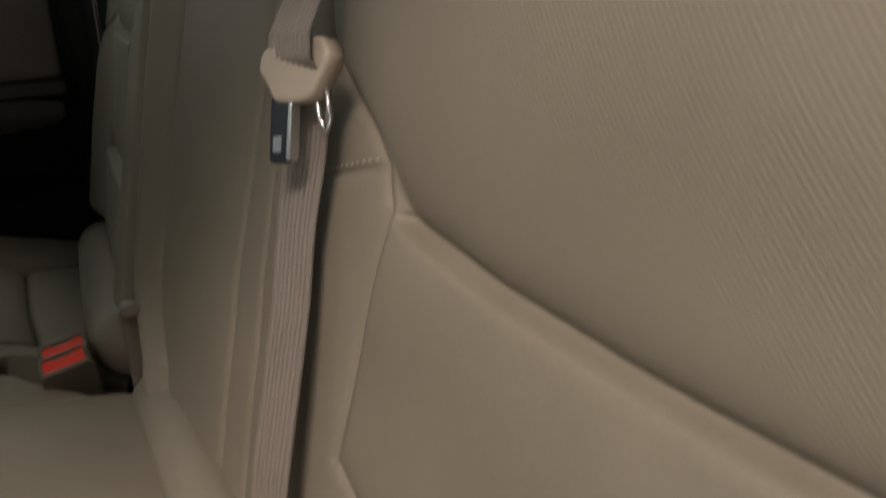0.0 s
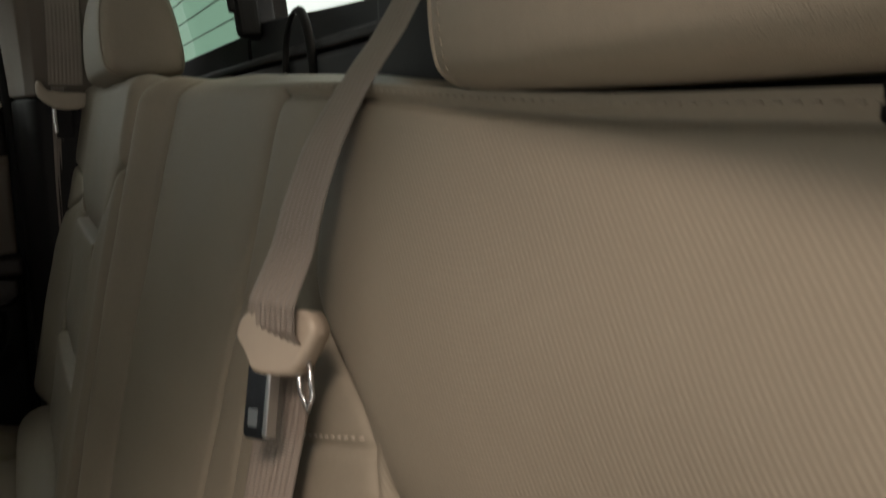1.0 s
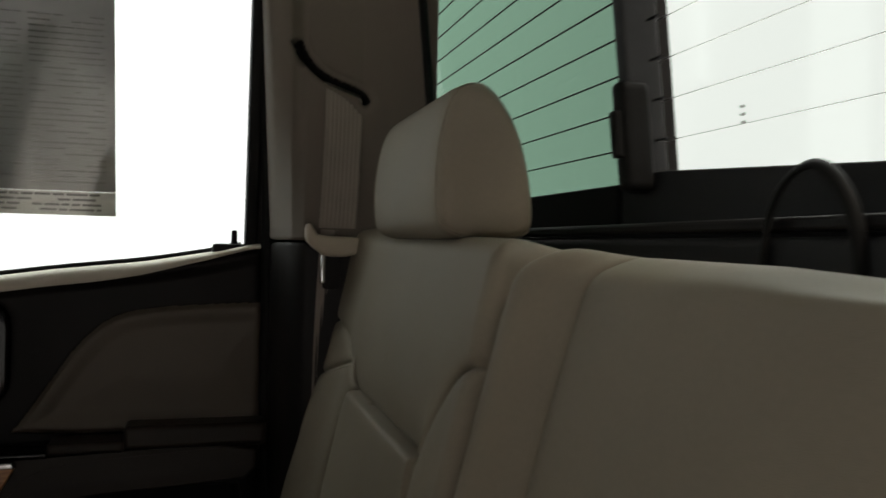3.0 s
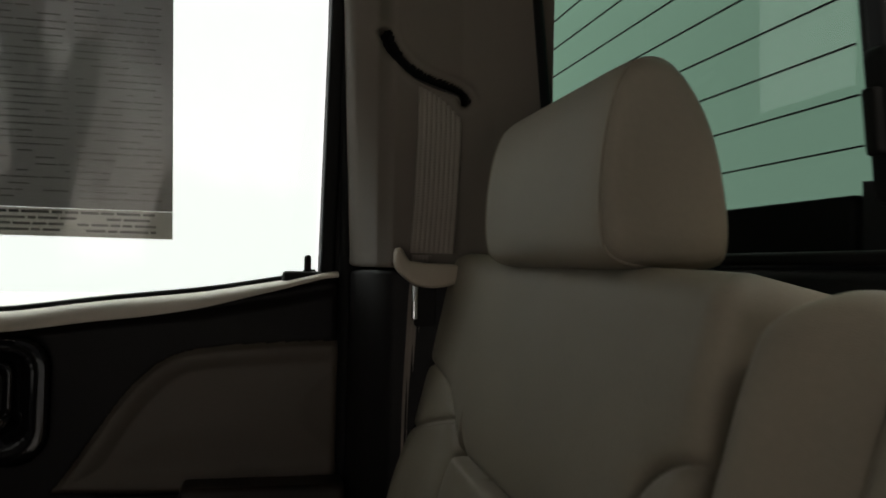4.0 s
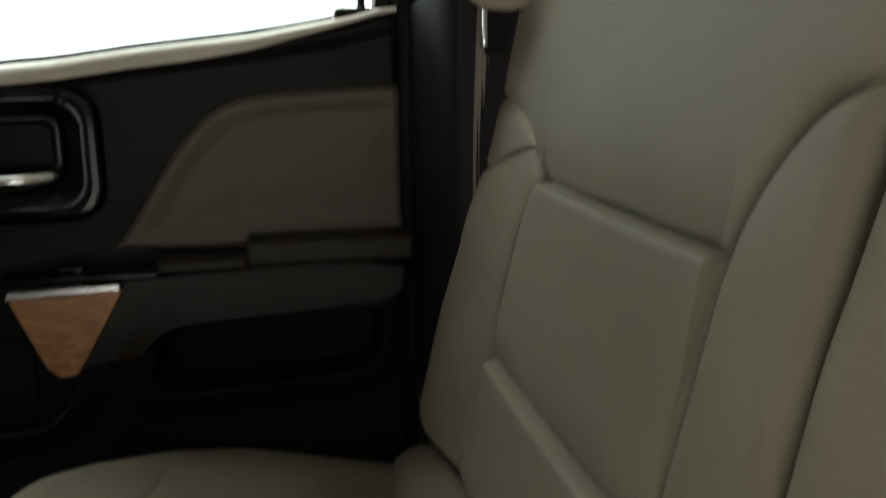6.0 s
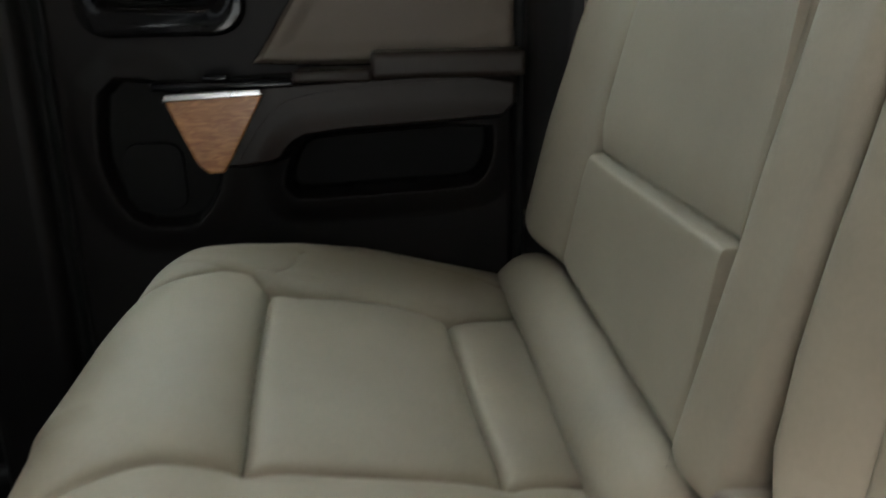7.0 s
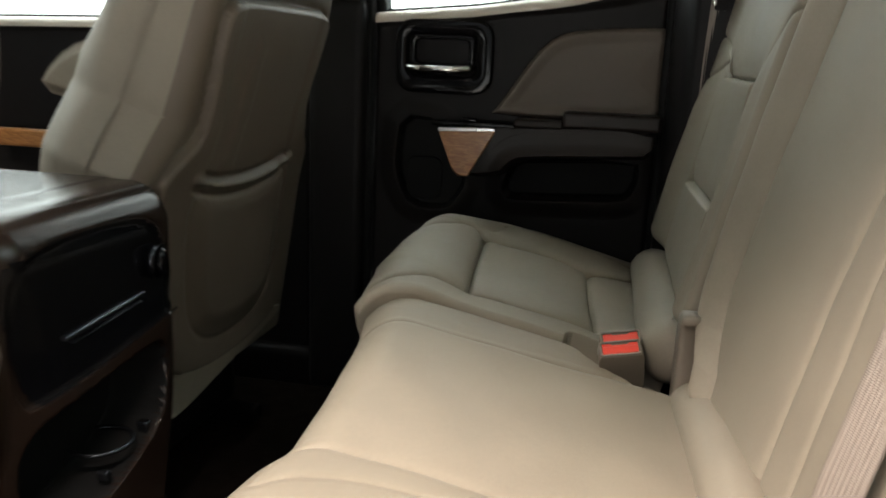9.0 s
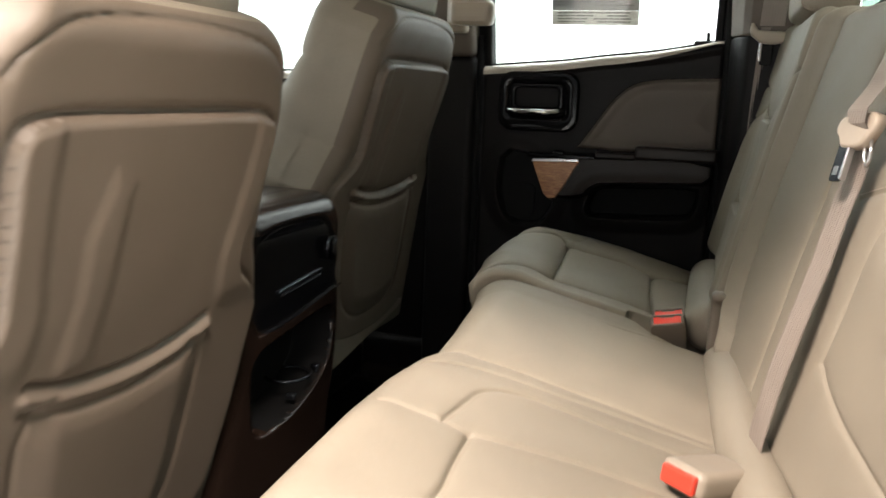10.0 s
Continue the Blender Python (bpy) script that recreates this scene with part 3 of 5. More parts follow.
# ---- far doors ----
def far_door(name, x0, x1, sill, detail):
    """A door of the far side from x0 to x1: dark panel with recesses, sill, glass and, for the rear one, its trim."""
    door = thing(name, "closed dark brown door with beige insert" if detail else "dark front door with a padded armrest", "car door")
    fr = ((0, DOOR_Y, 0), (1, 0, 0), (0, 0, 1), (0, -1, 0))
    insert = soften([(-0.228, 0.630), (-0.213, 0.647), (-0.174, 0.707), (-0.142, 0.755), (-0.106, 0.788), (-0.063, 0.802), (0.020, 0.808), (0.128, 0.812), (0.130, 0.70), (0.130, 0.630)], 1, True)
    pocket = soften([(-0.188, 0.468), (-0.196, 0.480), (-0.188, 0.511), (-0.171, 0.536), (-0.139, 0.543), (0.072, 0.554), (0.077, 0.533), (0.073, 0.504), (0.061, 0.480), (0.040, 0.471), (-0.14, 0.462), (-0.180, 0.461)], 1, True)
    bay = soften([(-0.414, 0.623), (-0.427, 0.531), (-0.416, 0.474), (-0.387, 0.431), (-0.330, 0.428), (-0.301, 0.437), (-0.269, 0.491), (-0.288, 0.507), (-0.313, 0.563), (-0.327, 0.593), (-0.333, 0.616)], 1, True)
    grip = soften([(-0.336, 0.612), (-0.20, 0.618), (0.108, 0.632), (0.107, 0.562), (0.016, 0.557), (-0.152, 0.547), (-0.175, 0.535), (-0.191, 0.512), (-0.261, 0.503), (-0.292, 0.522)], 1, True)
    cup = soften([(-0.416, 0.690), (-0.416, 0.796), (-0.243, 0.798), (-0.243, 0.690)], 2, True)
    far_pad = soften([(x0 + 0.25, 0.60), (x0 + 0.35, 0.74), (x0 + 0.55, 0.775), (x1 - 0.03, 0.775), (x1 - 0.03, 0.60)], 2, True)
    top = lambda u: np.interp(u, [p[0] for p in sill], [p[1] for p in sill])

    def relief(u, v):
        h = 0.010 * np.exp(-((v - 0.30) / 0.25) ** 2)
        h = h + 0.012 * step_up(v, top(u) - 0.03, top(u) - 0.004)
        if detail:
            g = poly_gap(u, v, insert)
            h = h + 0.009 * step_up(-g, -0.002, 0.007) - 0.005 * step_up(-g, 0.010, 0.030) + 0.004 * step_up(-g, 0.035, 0.08)
            gp = poly_gap(u, v, pocket)
            h = h - 0.045 * step_up(-gp, -0.001, 0.008) + 0.010 * (1 - step_up(gp, 0.0, 0.040))
            gb = poly_gap(u, v, bay)
            h = h - 0.030 * step_up(-gb, -0.001, 0.008) + 0.010 * (1 - step_up(gb, 0.0, 0.040))
            h = h - 0.022 * step_up(-poly_gap(u, v, cup), -0.002, 0.008)
            h = h + 0.050 * step_up(-poly_gap(u, v, grip), -0.002, 0.010)
        else:
            h = h + 0.03 * step_up(-poly_gap(u, v, far_pad), 0.0, 0.03)
        return h

    def cover(u, v):
        r = np.zeros(u.shape, dtype=int)
        r[poly_gap(u, v, insert if detail else far_pad) < 0] = 1
        if detail:
            # the insides of the pocket and the bay are black
            r[poly_gap(u, v, pocket) < -0.005] = 3
            r[poly_gap(u, v, bay) < -0.005] = 3
            r[poly_gap(u, v, grip) < -0.002] = 2
        return r

    def to_sill(u, v, h):
        # the top edge follows the curved sill
        return u, np.where(v > 0.6, 0.6 + (v - 0.6) * (top(u) - 0.6) / (0.90 - 0.6) - 0.008 * step_up(v, 0.8, 0.9), v), h

    def to_sill_h(u, v):
        return relief(u, np.where(v > 0.6, 0.6 + (v - 0.6) * (top(u) - 0.6) / (0.90 - 0.6), v))

    def to_sill_r(u, v):
        return cover(u, v)

    pieces = [("door_panel", dark_plastic, ""), ("insert", insert_cloth if detail else leather, "taupe padded insert"), ("armrest", cocoa_plastic, "dark stitched armrest"), ("pocket_inside", black_rubber, "black inside of the door pockets")]
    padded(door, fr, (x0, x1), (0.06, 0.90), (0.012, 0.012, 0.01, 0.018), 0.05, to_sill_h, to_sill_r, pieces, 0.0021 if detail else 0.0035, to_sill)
    # ledge along the foot of the glass, window light painted into its pale colour, rolling over towards the cabin
    roll = [(1.572, -0.002), (1.545, -0.001), (1.530, -0.002), (1.522, -0.005), (1.516, -0.010), (1.514, -0.016), (1.516, -0.023)]
    xs = np.linspace(x0 + 0.004, x1 - 0.004, 60)
    grid = [(x, y, float(top(x)) + dz * (0.35 + 0.65 * float(step_up(x1 - x, 0.0, 0.25)))) for x in xs for y, dz in roll]
    k = len(roll)
    part("sill_trim", raw_mesh("sill_trim", grid, [(i * k + j, i * k + j + 1, (i + 1) * k + j + 1, (i + 1) * k + j) for i in range(len(xs) - 1) for j in range(k - 1)]), lit_sill_trim, door, "sill ledge with window light in its pale colour")
    # window glass and its surround
    k = 14
    xs = [x0 + 0.015 + (x1 - x0 - 0.045) * i / k for i in range(k + 1)]
    glass = [(x, float(top(np.array(x))) - 0.03) for x in xs] + [(x, 1.345) for x in reversed(xs)]
    plate("window_glass", glass, ((0, GLASS_Y, 0), (1, 0, 0), (0, 0, 1), (0, -1, 0)), 0.004, clear_glass, door, 0, "clear window glass")
    tube("glass_seal", [(x, GLASS_Y - 0.014, float(top(np.array(x))) + 0.001) for x in xs], 0.0042, black_rubber, door)
    box("window_post", (x1 - 0.026, 1.530, 0.890), (x1 - 0.008, 1.585, 1.36), black_rubber, door, 0.005)
    box("window_post", (x1 - 0.009, 1.537, 0.890), (x1 + 0.003, 1.575, 1.36), dark_plastic, door, 0.004)
    box("window_post", (x0, 1.540, float(top(np.array(x0))) - 0.02), (x0 + 0.02, 1.585, 1.36), black_rubber, door, 0.005)
    box("window_header", (x0, 1.540, 1.335), (x1, 1.585, 1.37), black_rubber, door, 0.005)
    box("outer_skin", (x0, 1.600, -0.05), (x1, 1.62, float(top(np.array(x0))) - 0.01), dark_plastic, door, 0.01)
    lean_over([o for o in door.children if o.name.startswith(("window_glass", "glass_seal", "window_post", "window_header"))], 1, -0.25, 0.90)
    if not detail:
        box("wood_strip", (x0 + 0.18, 1.470, 0.505), (x0 + 0.50, 1.50, 0.545), wood, door, 0.006, "brown wood trim strip")
        return door
    # release handle in its glossy bezel
    hf = ((0, DOOR_Y - 0.004, 0), (1, 0, 0), (0, 0, 1), (0, -1, 0))
    bezel = ring_plate("handle_bezel", rounded_rect(-0.428, 0.668, -0.226, 0.815, 0.036), rounded_rect(-0.405, 0.704, -0.262, 0.787, 0.016), hf, 0.013, black_gloss, door, "glossy black handle bezel", 0.004)
    ring_plate("inner_ring", rounded_rect(-0.403, 0.718, -0.266, 0.787, 0.014), rounded_rect(-0.389, 0.728, -0.278, 0.775, 0.010), ((0, DOOR_Y + 0.004, 0), (1, 0, 0), (0, 0, 1), (0, -1, 0)), 0.010, black_gloss, bezel)
    plate("cup_back", rounded_rect(-0.391, 0.726, -0.276, 0.777, 0.01), ((0, DOOR_Y + 0.014, 0), (1, 0, 0), (0, 0, 1), (0, -1, 0)), 0.003, dark_plastic, bezel, 0.001)
    tube("handle_lever", [(-0.405, 1.523, 0.721), (-0.397, 1.507, 0.718), (-0.357, 1.499, 0.715), (-0.317, 1.497, 0.715), (-0.278, 1.503, 0.718), (-0.268, 1.521, 0.721)],
         [0.006, 0.0085, 0.0085, 0.0085, 0.0085, 0.006], chrome, bezel, "chrome release lever", 12, 1.3)
    # wood piece, its chrome line and the window switch
    wf = ((0, 1.473, 0), (1, 0, 0), (0, 0, 1), (0, -1, 0))
    strip = plate("wood_trim", [(-0.320, 0.595), (-0.314, 0.599), (-0.211, 0.604), (-0.207, 0.600), (-0.250, 0.524), (-0.259, 0.510), (-0.277, 0.509), (-0.289, 0.519), (-0.300, 0.545)], wf, 0.012, wood, door, 0.003, "polished brown wood trim")
    plate("metal_line", [(-0.322, 0.597), (-0.320, 0.604), (-0.209, 0.609), (-0.206, 0.602)], wf, 0.014, steel, strip, 0.0015, "thin bright metal line")
    box("switch_plate", (-0.340, 1.477, 0.607), (-0.170, 1.525, 0.617), black_gloss, door, 0.004)
    box("window_switch", (-0.280, 1.487, 0.616), (-0.250, 1.507, 0.624), black_gloss, door, 0.003)
    box("arm_pad", (-0.078, 1.471, 0.615), (0.110, 1.525, 0.647), cocoa_plastic, door, 0.008, "dark raised armrest pad")
    box("arm_cap", (-0.172, 1.472, 0.612), (-0.076, 1.525, 0.628), cocoa_plastic, door, 0.006)
    stitches("stitching", lambda u, v: (u, 1.4675, v), soften([(-0.248, 0.512), (-0.212, 0.569), (-0.181, 0.595), (-0.121, 0.606), (0.10, 0.617)], 2), door, cocoa_plastic)
    # speaker and bottle bay
    plate("speaker_grille", rounded_rect(-0.403, 0.445, -0.326, 0.535, 0.02), ((0, DOOR_Y + 0.012, 0), (1, 0, 0), (0, 0, 1), (0, -1, 0)), 0.004, black_rubber, door, 0.002, "black speaker grille")
    # lock pin on its plinth
    plinth = box("pin_plinth", (0.032, 1.525, 0.878), (0.084, 1.555, 0.896), dark_plastic, door, 0.006)
    tube("lock_pin", [(0.063, 1.541, 0.892), (0.063, 1.541, 0.899), (0.063, 1.541, 0.913), (0.063, 1.541, 0.916)], [0.008, 0.0045, 0.0045, 0.003], black_rubber, door, "black lock pin", 12)
    return door


SILL = [(-0.48, 0.826), (-0.36, 0.836), (-0.266, 0.844), (-0.18, 0.856), (-0.06, 0.869), (0.030, 0.884), (0.083, 0.896), (0.115, 0.899)]
far_door("rear_door", -0.476, 0.104, SILL, True)
far_door("front_door", -1.56, -0.615, [(-1.56, 0.79), (-1.0, 0.800), (-0.6, 0.815)], False)

# price sheet on the inside of the far rear glass
sheet = thing("window_sticker", "printed price sheet taped inside the door window, backlit", "sticker")
SF = ((0, GLASS_Y - 0.006, 0), (1, 0, 0), (0, 0, 1), (0, -1, 0))
plate("printed_sheet", [(-0.312, 0.9645), (-0.101, 0.9645), (-0.101, 1.224), (-0.312, 1.224)], SF, 0.0006, paper_grey, sheet, 0)
plate("white_strip", [(-0.312, 0.931), (-0.101, 0.931), (-0.101, 0.964), (-0.312, 0.964)], SF, 0.0006, paper_white, sheet, 0, "white strip along the sheet's foot")
rnd = random.Random(5)


def print_bars(name, rows, x_spans, high, mat):
    bm = bmesh.new()
    for zz in rows:
        for a, b in x_spans:
            x = a
            while x < b - 0.004:
                w = min(b - x, rnd.uniform(0.008, 0.035))
                if rnd.random() < 0.8:
                    q = [bm.verts.new((px, GLASS_Y - 0.0070, pz)) for px, pz in ((x, zz), (x + w, zz), (x + w, zz + high), (x, zz + high))]
                    bm.faces.new(q)
                x += w + 0.003
    return tagged(part(name, bm, mat, sheet), kind="stuff")


print_bars("printing", [0.976 + 0.0075 * i for i in range(30)], [(-0.302, -0.216), (-0.208, -0.114)], 0.0016, ink)
print_bars("printing", [0.937, 0.944, 0.951, 0.958], [(-0.298, -0.120)], 0.003, ink)
lean_over(sheet.children, 1, -0.25, 0.90)

# ---- rear seat ----
TH = math.atan(0.22)
BACK = ((0.1116, 0, 0.33), (0, 1, 0), (math.sin(TH), 0, math.cos(TH)), (-math.cos(TH), 0, math.sin(TH)))
up = lambda zz: (zz - 0.33) / math.cos(TH)
on_back = lambda pts, rounds=2, closed=False: soften([(y, up(zz)) for y, zz in pts], rounds, closed)
PH = math.atan(0.30)
CUSH = ((0, 0, 0.372), (0, 1, 0), (-math.cos(PH), 0, math.sin(PH)), (math.sin(PH), 0, math.cos(PH)))
fwd = lambda x: -x / math.cos(PH)
on_cush = lambda pts, rounds=2, closed=False: soften([(y, fwd(x)) for x, y in pts], rounds, closed)
PLUMP, FINE = 0.009, 0.0014


def spot_on(plane, height, lift=0.0004):
    o, a, b, n = (np.array(x, dtype=float) for x in plane)

    def spot(u, v):
        h = float(height(np.array([[u]]), np.array([[v]]))[0, 0]) + lift
        return o + a * u + b * v + n * h
    return spot


def creases(u, v, seed, size):
    """Slight unevenness of stretched leather, at two scales."""
    k = seed * 1.7
    broad = np.sin(u * 31 + 2.1 * np.sin(v * 17 + k) + k) * np.sin(v * 27 + 1.4 * np.sin(u * 13 + k))
    small = np.sin(u * 117 + 3 * np.sin(v * 61 + k)) * np.sin(v * 97 + k + 2 * np.sin(u * 47))
    return size * (broad + 0.10 * small)


def far_backrest(seat):
    s1 = on_back([(1.57, 0.832), (1.49, 0.807), (1.404, 0.790), (1.350, 0.777), (1.316, 0.760), (1.285, 0.739), (1.268, 0.727)])
    left = on_back([(1.268, 0.727), (1.300, 0.668), (1.312, 0.60), (1.303, 0.553)])
    left2 = on_back([(1.303, 0.553), (1.325, 0.505), (1.322, 0.36)])
    arc = on_back([(1.304, 0.753), (1.37, 0.738), (1.43, 0.717), (1.472, 0.688), (1.486, 0.65), (1.492, 0.42)])
    h1 = on_back([(1.268, 0.727), (1.11, 0.726), (0.940, 0.726)])
    h2 = on_back([(1.296, 0.553), (1.10, 0.559), (0.944, 0.564)])
    right = on_back([(0.862, 0.813), (0.886, 0.809), (0.906, 0.800), (0.922, 0.783), (0.934, 0.756), (0.940, 0.726), (0.942, 0.66), (0.944, 0.57), (0.948, 0.36)])
    piping = on_back([(1.46, 0.888), (1.40, 0.901), (1.30, 0.905), (1.18, 0.899), (1.06, 0.892), (0.98, 0.890), (0.915, 0.888)])
    side = sorted(left + left2[1:], key=lambda q: q[1])
    side_u, side_v = [q[0] for q in side], [q[1] for q in side]
    upper = on_back([(1.58, 0.836), (1.404, 0.790), (1.350, 0.777), (1.316, 0.760), (1.268, 0.727), (0.940, 0.726), (0.934, 0.756), (0.918, 0.788), (0.84, 0.812), (0.84, 0.99), (1.60, 0.99)], 0)
    mid = on_back([(1.268, 0.727), (1.310, 0.64), (1.303, 0.553), (0.944, 0.570), (0.940, 0.726)], 0)
    low = on_back([(1.303, 0.553), (1.325, 0.45), (1.322, 0.2), (0.946, 0.2), (0.944, 0.570)], 0)

    def height(u, v):
        h = PLUMP + seam(u, v, [left, left2, right], 0.009, 0.0022, 0.005, 0.012) + seam(u, v, [s1], 0.007, 0.0022, 0.003, 0.010) + seam(u, v, [arc], 0.006, 0.0022, 0.0015, 0.008)
        for ln, y0 in ((h1, 0.95), (h2, 0.95)):
            g = line_gap(u, v, ln)
            below = v < np.interp(u, [p[0] for p in ln[::-1]], [p[1] for p in ln[::-1]])
            to_side = np.minimum(line_gap(u, v, left + left2), line_gap(u, v, right)) * ((u > y0) & (u < np.interp(v, side_v, side_u)))
            inside = 1 - np.maximum(0, 1 - to_side / 0.004) ** 2
            # the panel below each cross seam stands out like a pillow, the one above tucks in
            h = h - 0.009 * np.exp(-g / 0.0022) + inside * np.where(below, 0.006 * np.exp(-(g / 0.060) ** 2) * (1 - np.maximum(0, 1 - g / 0.0045) ** 2), -0.006 * np.exp(-(g / 0.024) ** 2))
        h = h + 0.010 * np.exp(-((u - 1.42) / 0.055) ** 2) * step_up(-v, -up(0.76), -up(0.64)) + 0.012 * step_up(u, 1.33, 1.46) + 0.008 * np.exp(-((u - 0.922) / 0.026) ** 2) * step_up(-v, -up(0.80), -up(0.70))
        return h + creases(u, v, 1, 0.0006)

    def cover(u, v):
        r = np.where(u > 1.12, 3, 4)
        r[poly_gap(u, v, upper) < 0] = 0
        r[poly_gap(u, v, mid) < 0] = 1
        r[poly_gap(u, v, low) < 0] = 2
        return r

    def dip(u, v, h):
        # the top falls a little towards the split, and its outer shoulder is round
        k = step_up(v, up(0.82), up(0.915))
        sink = np.interp(u, [0.87, 1.00, 1.20, 1.36, 1.42], [0.014, 0.011, 0.006, 0.001, 0.0])
        reach = np.interp(0.33 + v * math.cos(TH), [0.74, 0.82, 0.86, 0.89, 0.910, 0.93], [1.540, 1.532, 1.524, 1.506, 1.470, 1.40])
        return np.where(u > 1.32, 1.32 + (u - 1.32) * (reach - 1.32) / 0.22, u), v - k * sink, h

    made = padded(seat, BACK, (0.871, 1.540), (up(0.418), up(0.921)), (0.014, 0.040, 0.02, 0.024), 0.10, height, cover,
           [("upper_panel", leather, ""), ("insert_panel", leather, ""), ("lower_panel", leather, ""), ("bolster", leather, ""), ("bolster", leather, "")], FINE, dip)
    o, a, b, n = (np.array(x) for x in BACK)
    tube("piping", [tuple(o + a * p[0] + b * p[1] + n * (PLUMP - 0.0045)) for p in piping], 0.0022, leather, seat)
    spot = spot_on(BACK, height)
    stitches("stitching", spot, [(p[0] - 0.004, p[1]) for p in right[6:]], made[4], leather)
    stitches("stitching", spot, [(p[0] - 0.002, p[1] - 0.005) for p in arc], made[3], leather)
    box("back_board", (0.285, 0.90, 0.36), (0.305, 1.50, 0.86), carpet, seat, 0.008)


# the wide backrest is turned a little: its near end stands further back
WIDE = ((0.2395, 0, 0.33), (-0.13, 1, 0), BACK[2], BACK[3])


def wide_backrest(seat):
    m1 = on_back([(0.802, 0.900), (0.803, 0.880), (0.804, 0.845), (0.806, 0.795), (0.811, 0.720), (0.815, 0.650), (0.819, 0.556), (0.816, 0.36)])
    m2 = on_back([(0.549, 0.870), (0.557, 0.846), (0.560, 0.80), (0.563, 0.75), (0.569, 0.69), (0.579, 0.61), (0.583, 0.54), (0.580, 0.36)])
    m3 = on_back([(0.520, 0.70), (0.525, 0.641), (0.526, 0.608), (0.527, 0.570), (0.524, 0.521), (0.520, 0.36)])
    edge = on_back([(0.462, 0.863), (0.467, 0.82), (0.467, 0.78), (0.460, 0.755), (0.443, 0.736), (0.418, 0.720), (0.396, 0.707), (0.378, 0.695), (0.366, 0.681), (0.355, 0.662)])
    h1 = on_back([(0.355, 0.662), (0.325, 0.657), (0.298, 0.654), (0.273, 0.650), (0.250, 0.647), (0.209, 0.644), (0.165, 0.641), (0.114, 0.640), (0.03, 0.639), (-0.20, 0.637)])
    lower = on_back([(0.355, 0.662), (0.358, 0.635), (0.362, 0.605), (0.367, 0.565), (0.372, 0.520), (0.375, 0.499)], 1)
    foot = on_back([(0.371, 0.499), (0.345, 0.486), (0.304, 0.478), (0.222, 0.470), (0.10, 0.464), (-0.20, 0.462)], 1)
    sewn = on_back([(0.448, 0.661), (0.405, 0.672), (0.369, 0.682)])
    cap = on_back([(0.549, 0.870), (0.480, 0.868), (0.423, 0.863), (0.351, 0.857), (0.300, 0.853), (0.249, 0.850), (0.199, 0.848), (0.08, 0.845), (-0.20, 0.843)])
    rim = sorted(edge + lower[1:], key=lambda q: q[1])
    rim_v, rim_u = [q[1] for q in rim], [q[0] for q in rim]
    flat_cap = sorted(cap)
    cap_v = lambda u: np.interp(u, [p[0] for p in flat_cap], [p[1] for p in flat_cap])
    flat_h1 = sorted(h1)
    h1_v = lambda u: np.interp(u, [p[0] for p in flat_h1], [p[1] for p in flat_h1])
    flat_foot = sorted(foot)
    foot_v = lambda u: np.interp(u, [p[0] for p in flat_foot], [p[1] for p in flat_foot])

    def height(u, v):
        h = seam(u, v, [m1, m2], 0.006, 0.0022, 0.003, 0.010) + seam(u, v, [m3], 0.0045, 0.0022, 0.0015, 0.008)
        h = h + seam(u, v, [edge, lower, foot], 0.004, 0.0022, 0.004, 0.012)
        above = v - h1_v(u) + 0.004
        g = np.sqrt(above ** 2 + 3e-6)
        inside = 1 - step_up(u - np.interp(v, rim_v, rim_u), -0.014, 0.0)
        tuck = step_up(above, -0.003, 0.003)
        h = h + inside * ((1 - tuck) * 0.007 * (1 - np.exp(-g / 0.030)) * np.exp(-(g / 0.10) ** 2) - 0.007 * np.exp(-g / 0.0026) - tuck * 0.017 * np.exp(-g / 0.016))
        # the upper part is padded like a wide shield, fullest in its middle
        h = h + 0.010 * inside * np.exp(-((v - up(0.745)) / 0.06) ** 2) * np.exp(-((u - 0.12) / 0.20) ** 2)
        h = h + seam(u, v, [sewn], 0.0028, 0.0024, 0.0015, 0.008) + seam(u, v, [cap], 0.0065, 0.0020, 0.0012, 0.006)
        h = h + 0.019 * np.exp(-((u - 0.856) / 0.028) ** 2) + 0.003 * np.exp(-((u - 0.40) / 0.04) ** 2) * step_up(-v, -up(0.70), -up(0.58))
        return h + creases(u, v, 2, 0.0007)

    def cover(u, v):
        r = np.zeros(u.shape, dtype=int)
        line = np.interp(v, rim_v, rim_u)
        r[u < line] = 1
        r[(u < line) & (v < h1_v(u))] = 2
        r[(v < foot_v(u)) & (r == 2)] = 0
        r[(v > cap_v(u)) & (u < 0.549)] = 3
        return r

    def dip(u, v, h):
        # the top follows the cap: higher at the middle place, dipping under the head restraint; the foot rounds off by the hinge
        floor_u = np.interp(0.33 + v * math.cos(TH), [0.36, 0.41, 0.43, 0.45, 0.48, 0.53, 0.60], [0.775, 0.800, 0.828, 0.850, 0.867, 0.876, 0.878])
        top_u = np.interp(0.33 + v * math.cos(TH), [0.70, 0.84, 0.87, 0.89, 0.91], [0.878, 0.868, 0.862, 0.850, 0.832])
        u = np.where(u > 0.68, 0.68 + (u - 0.68) * (np.minimum(floor_u, top_u) - 0.68) / (0.878 - 0.68), u)
        want = np.interp(u, [-0.3, 0.05, 0.20, 0.26, 0.31, 0.35, 0.40, 0.47, 0.55, 0.66, 0.85], [0.858, 0.858, 0.860, 0.861, 0.865, 0.871, 0.878, 0.886, 0.891, 0.898, 0.902])
        k = step_up(v, cap_v(u) + 0.004, up(0.900))
        return u, v + k * (want - 0.906), h

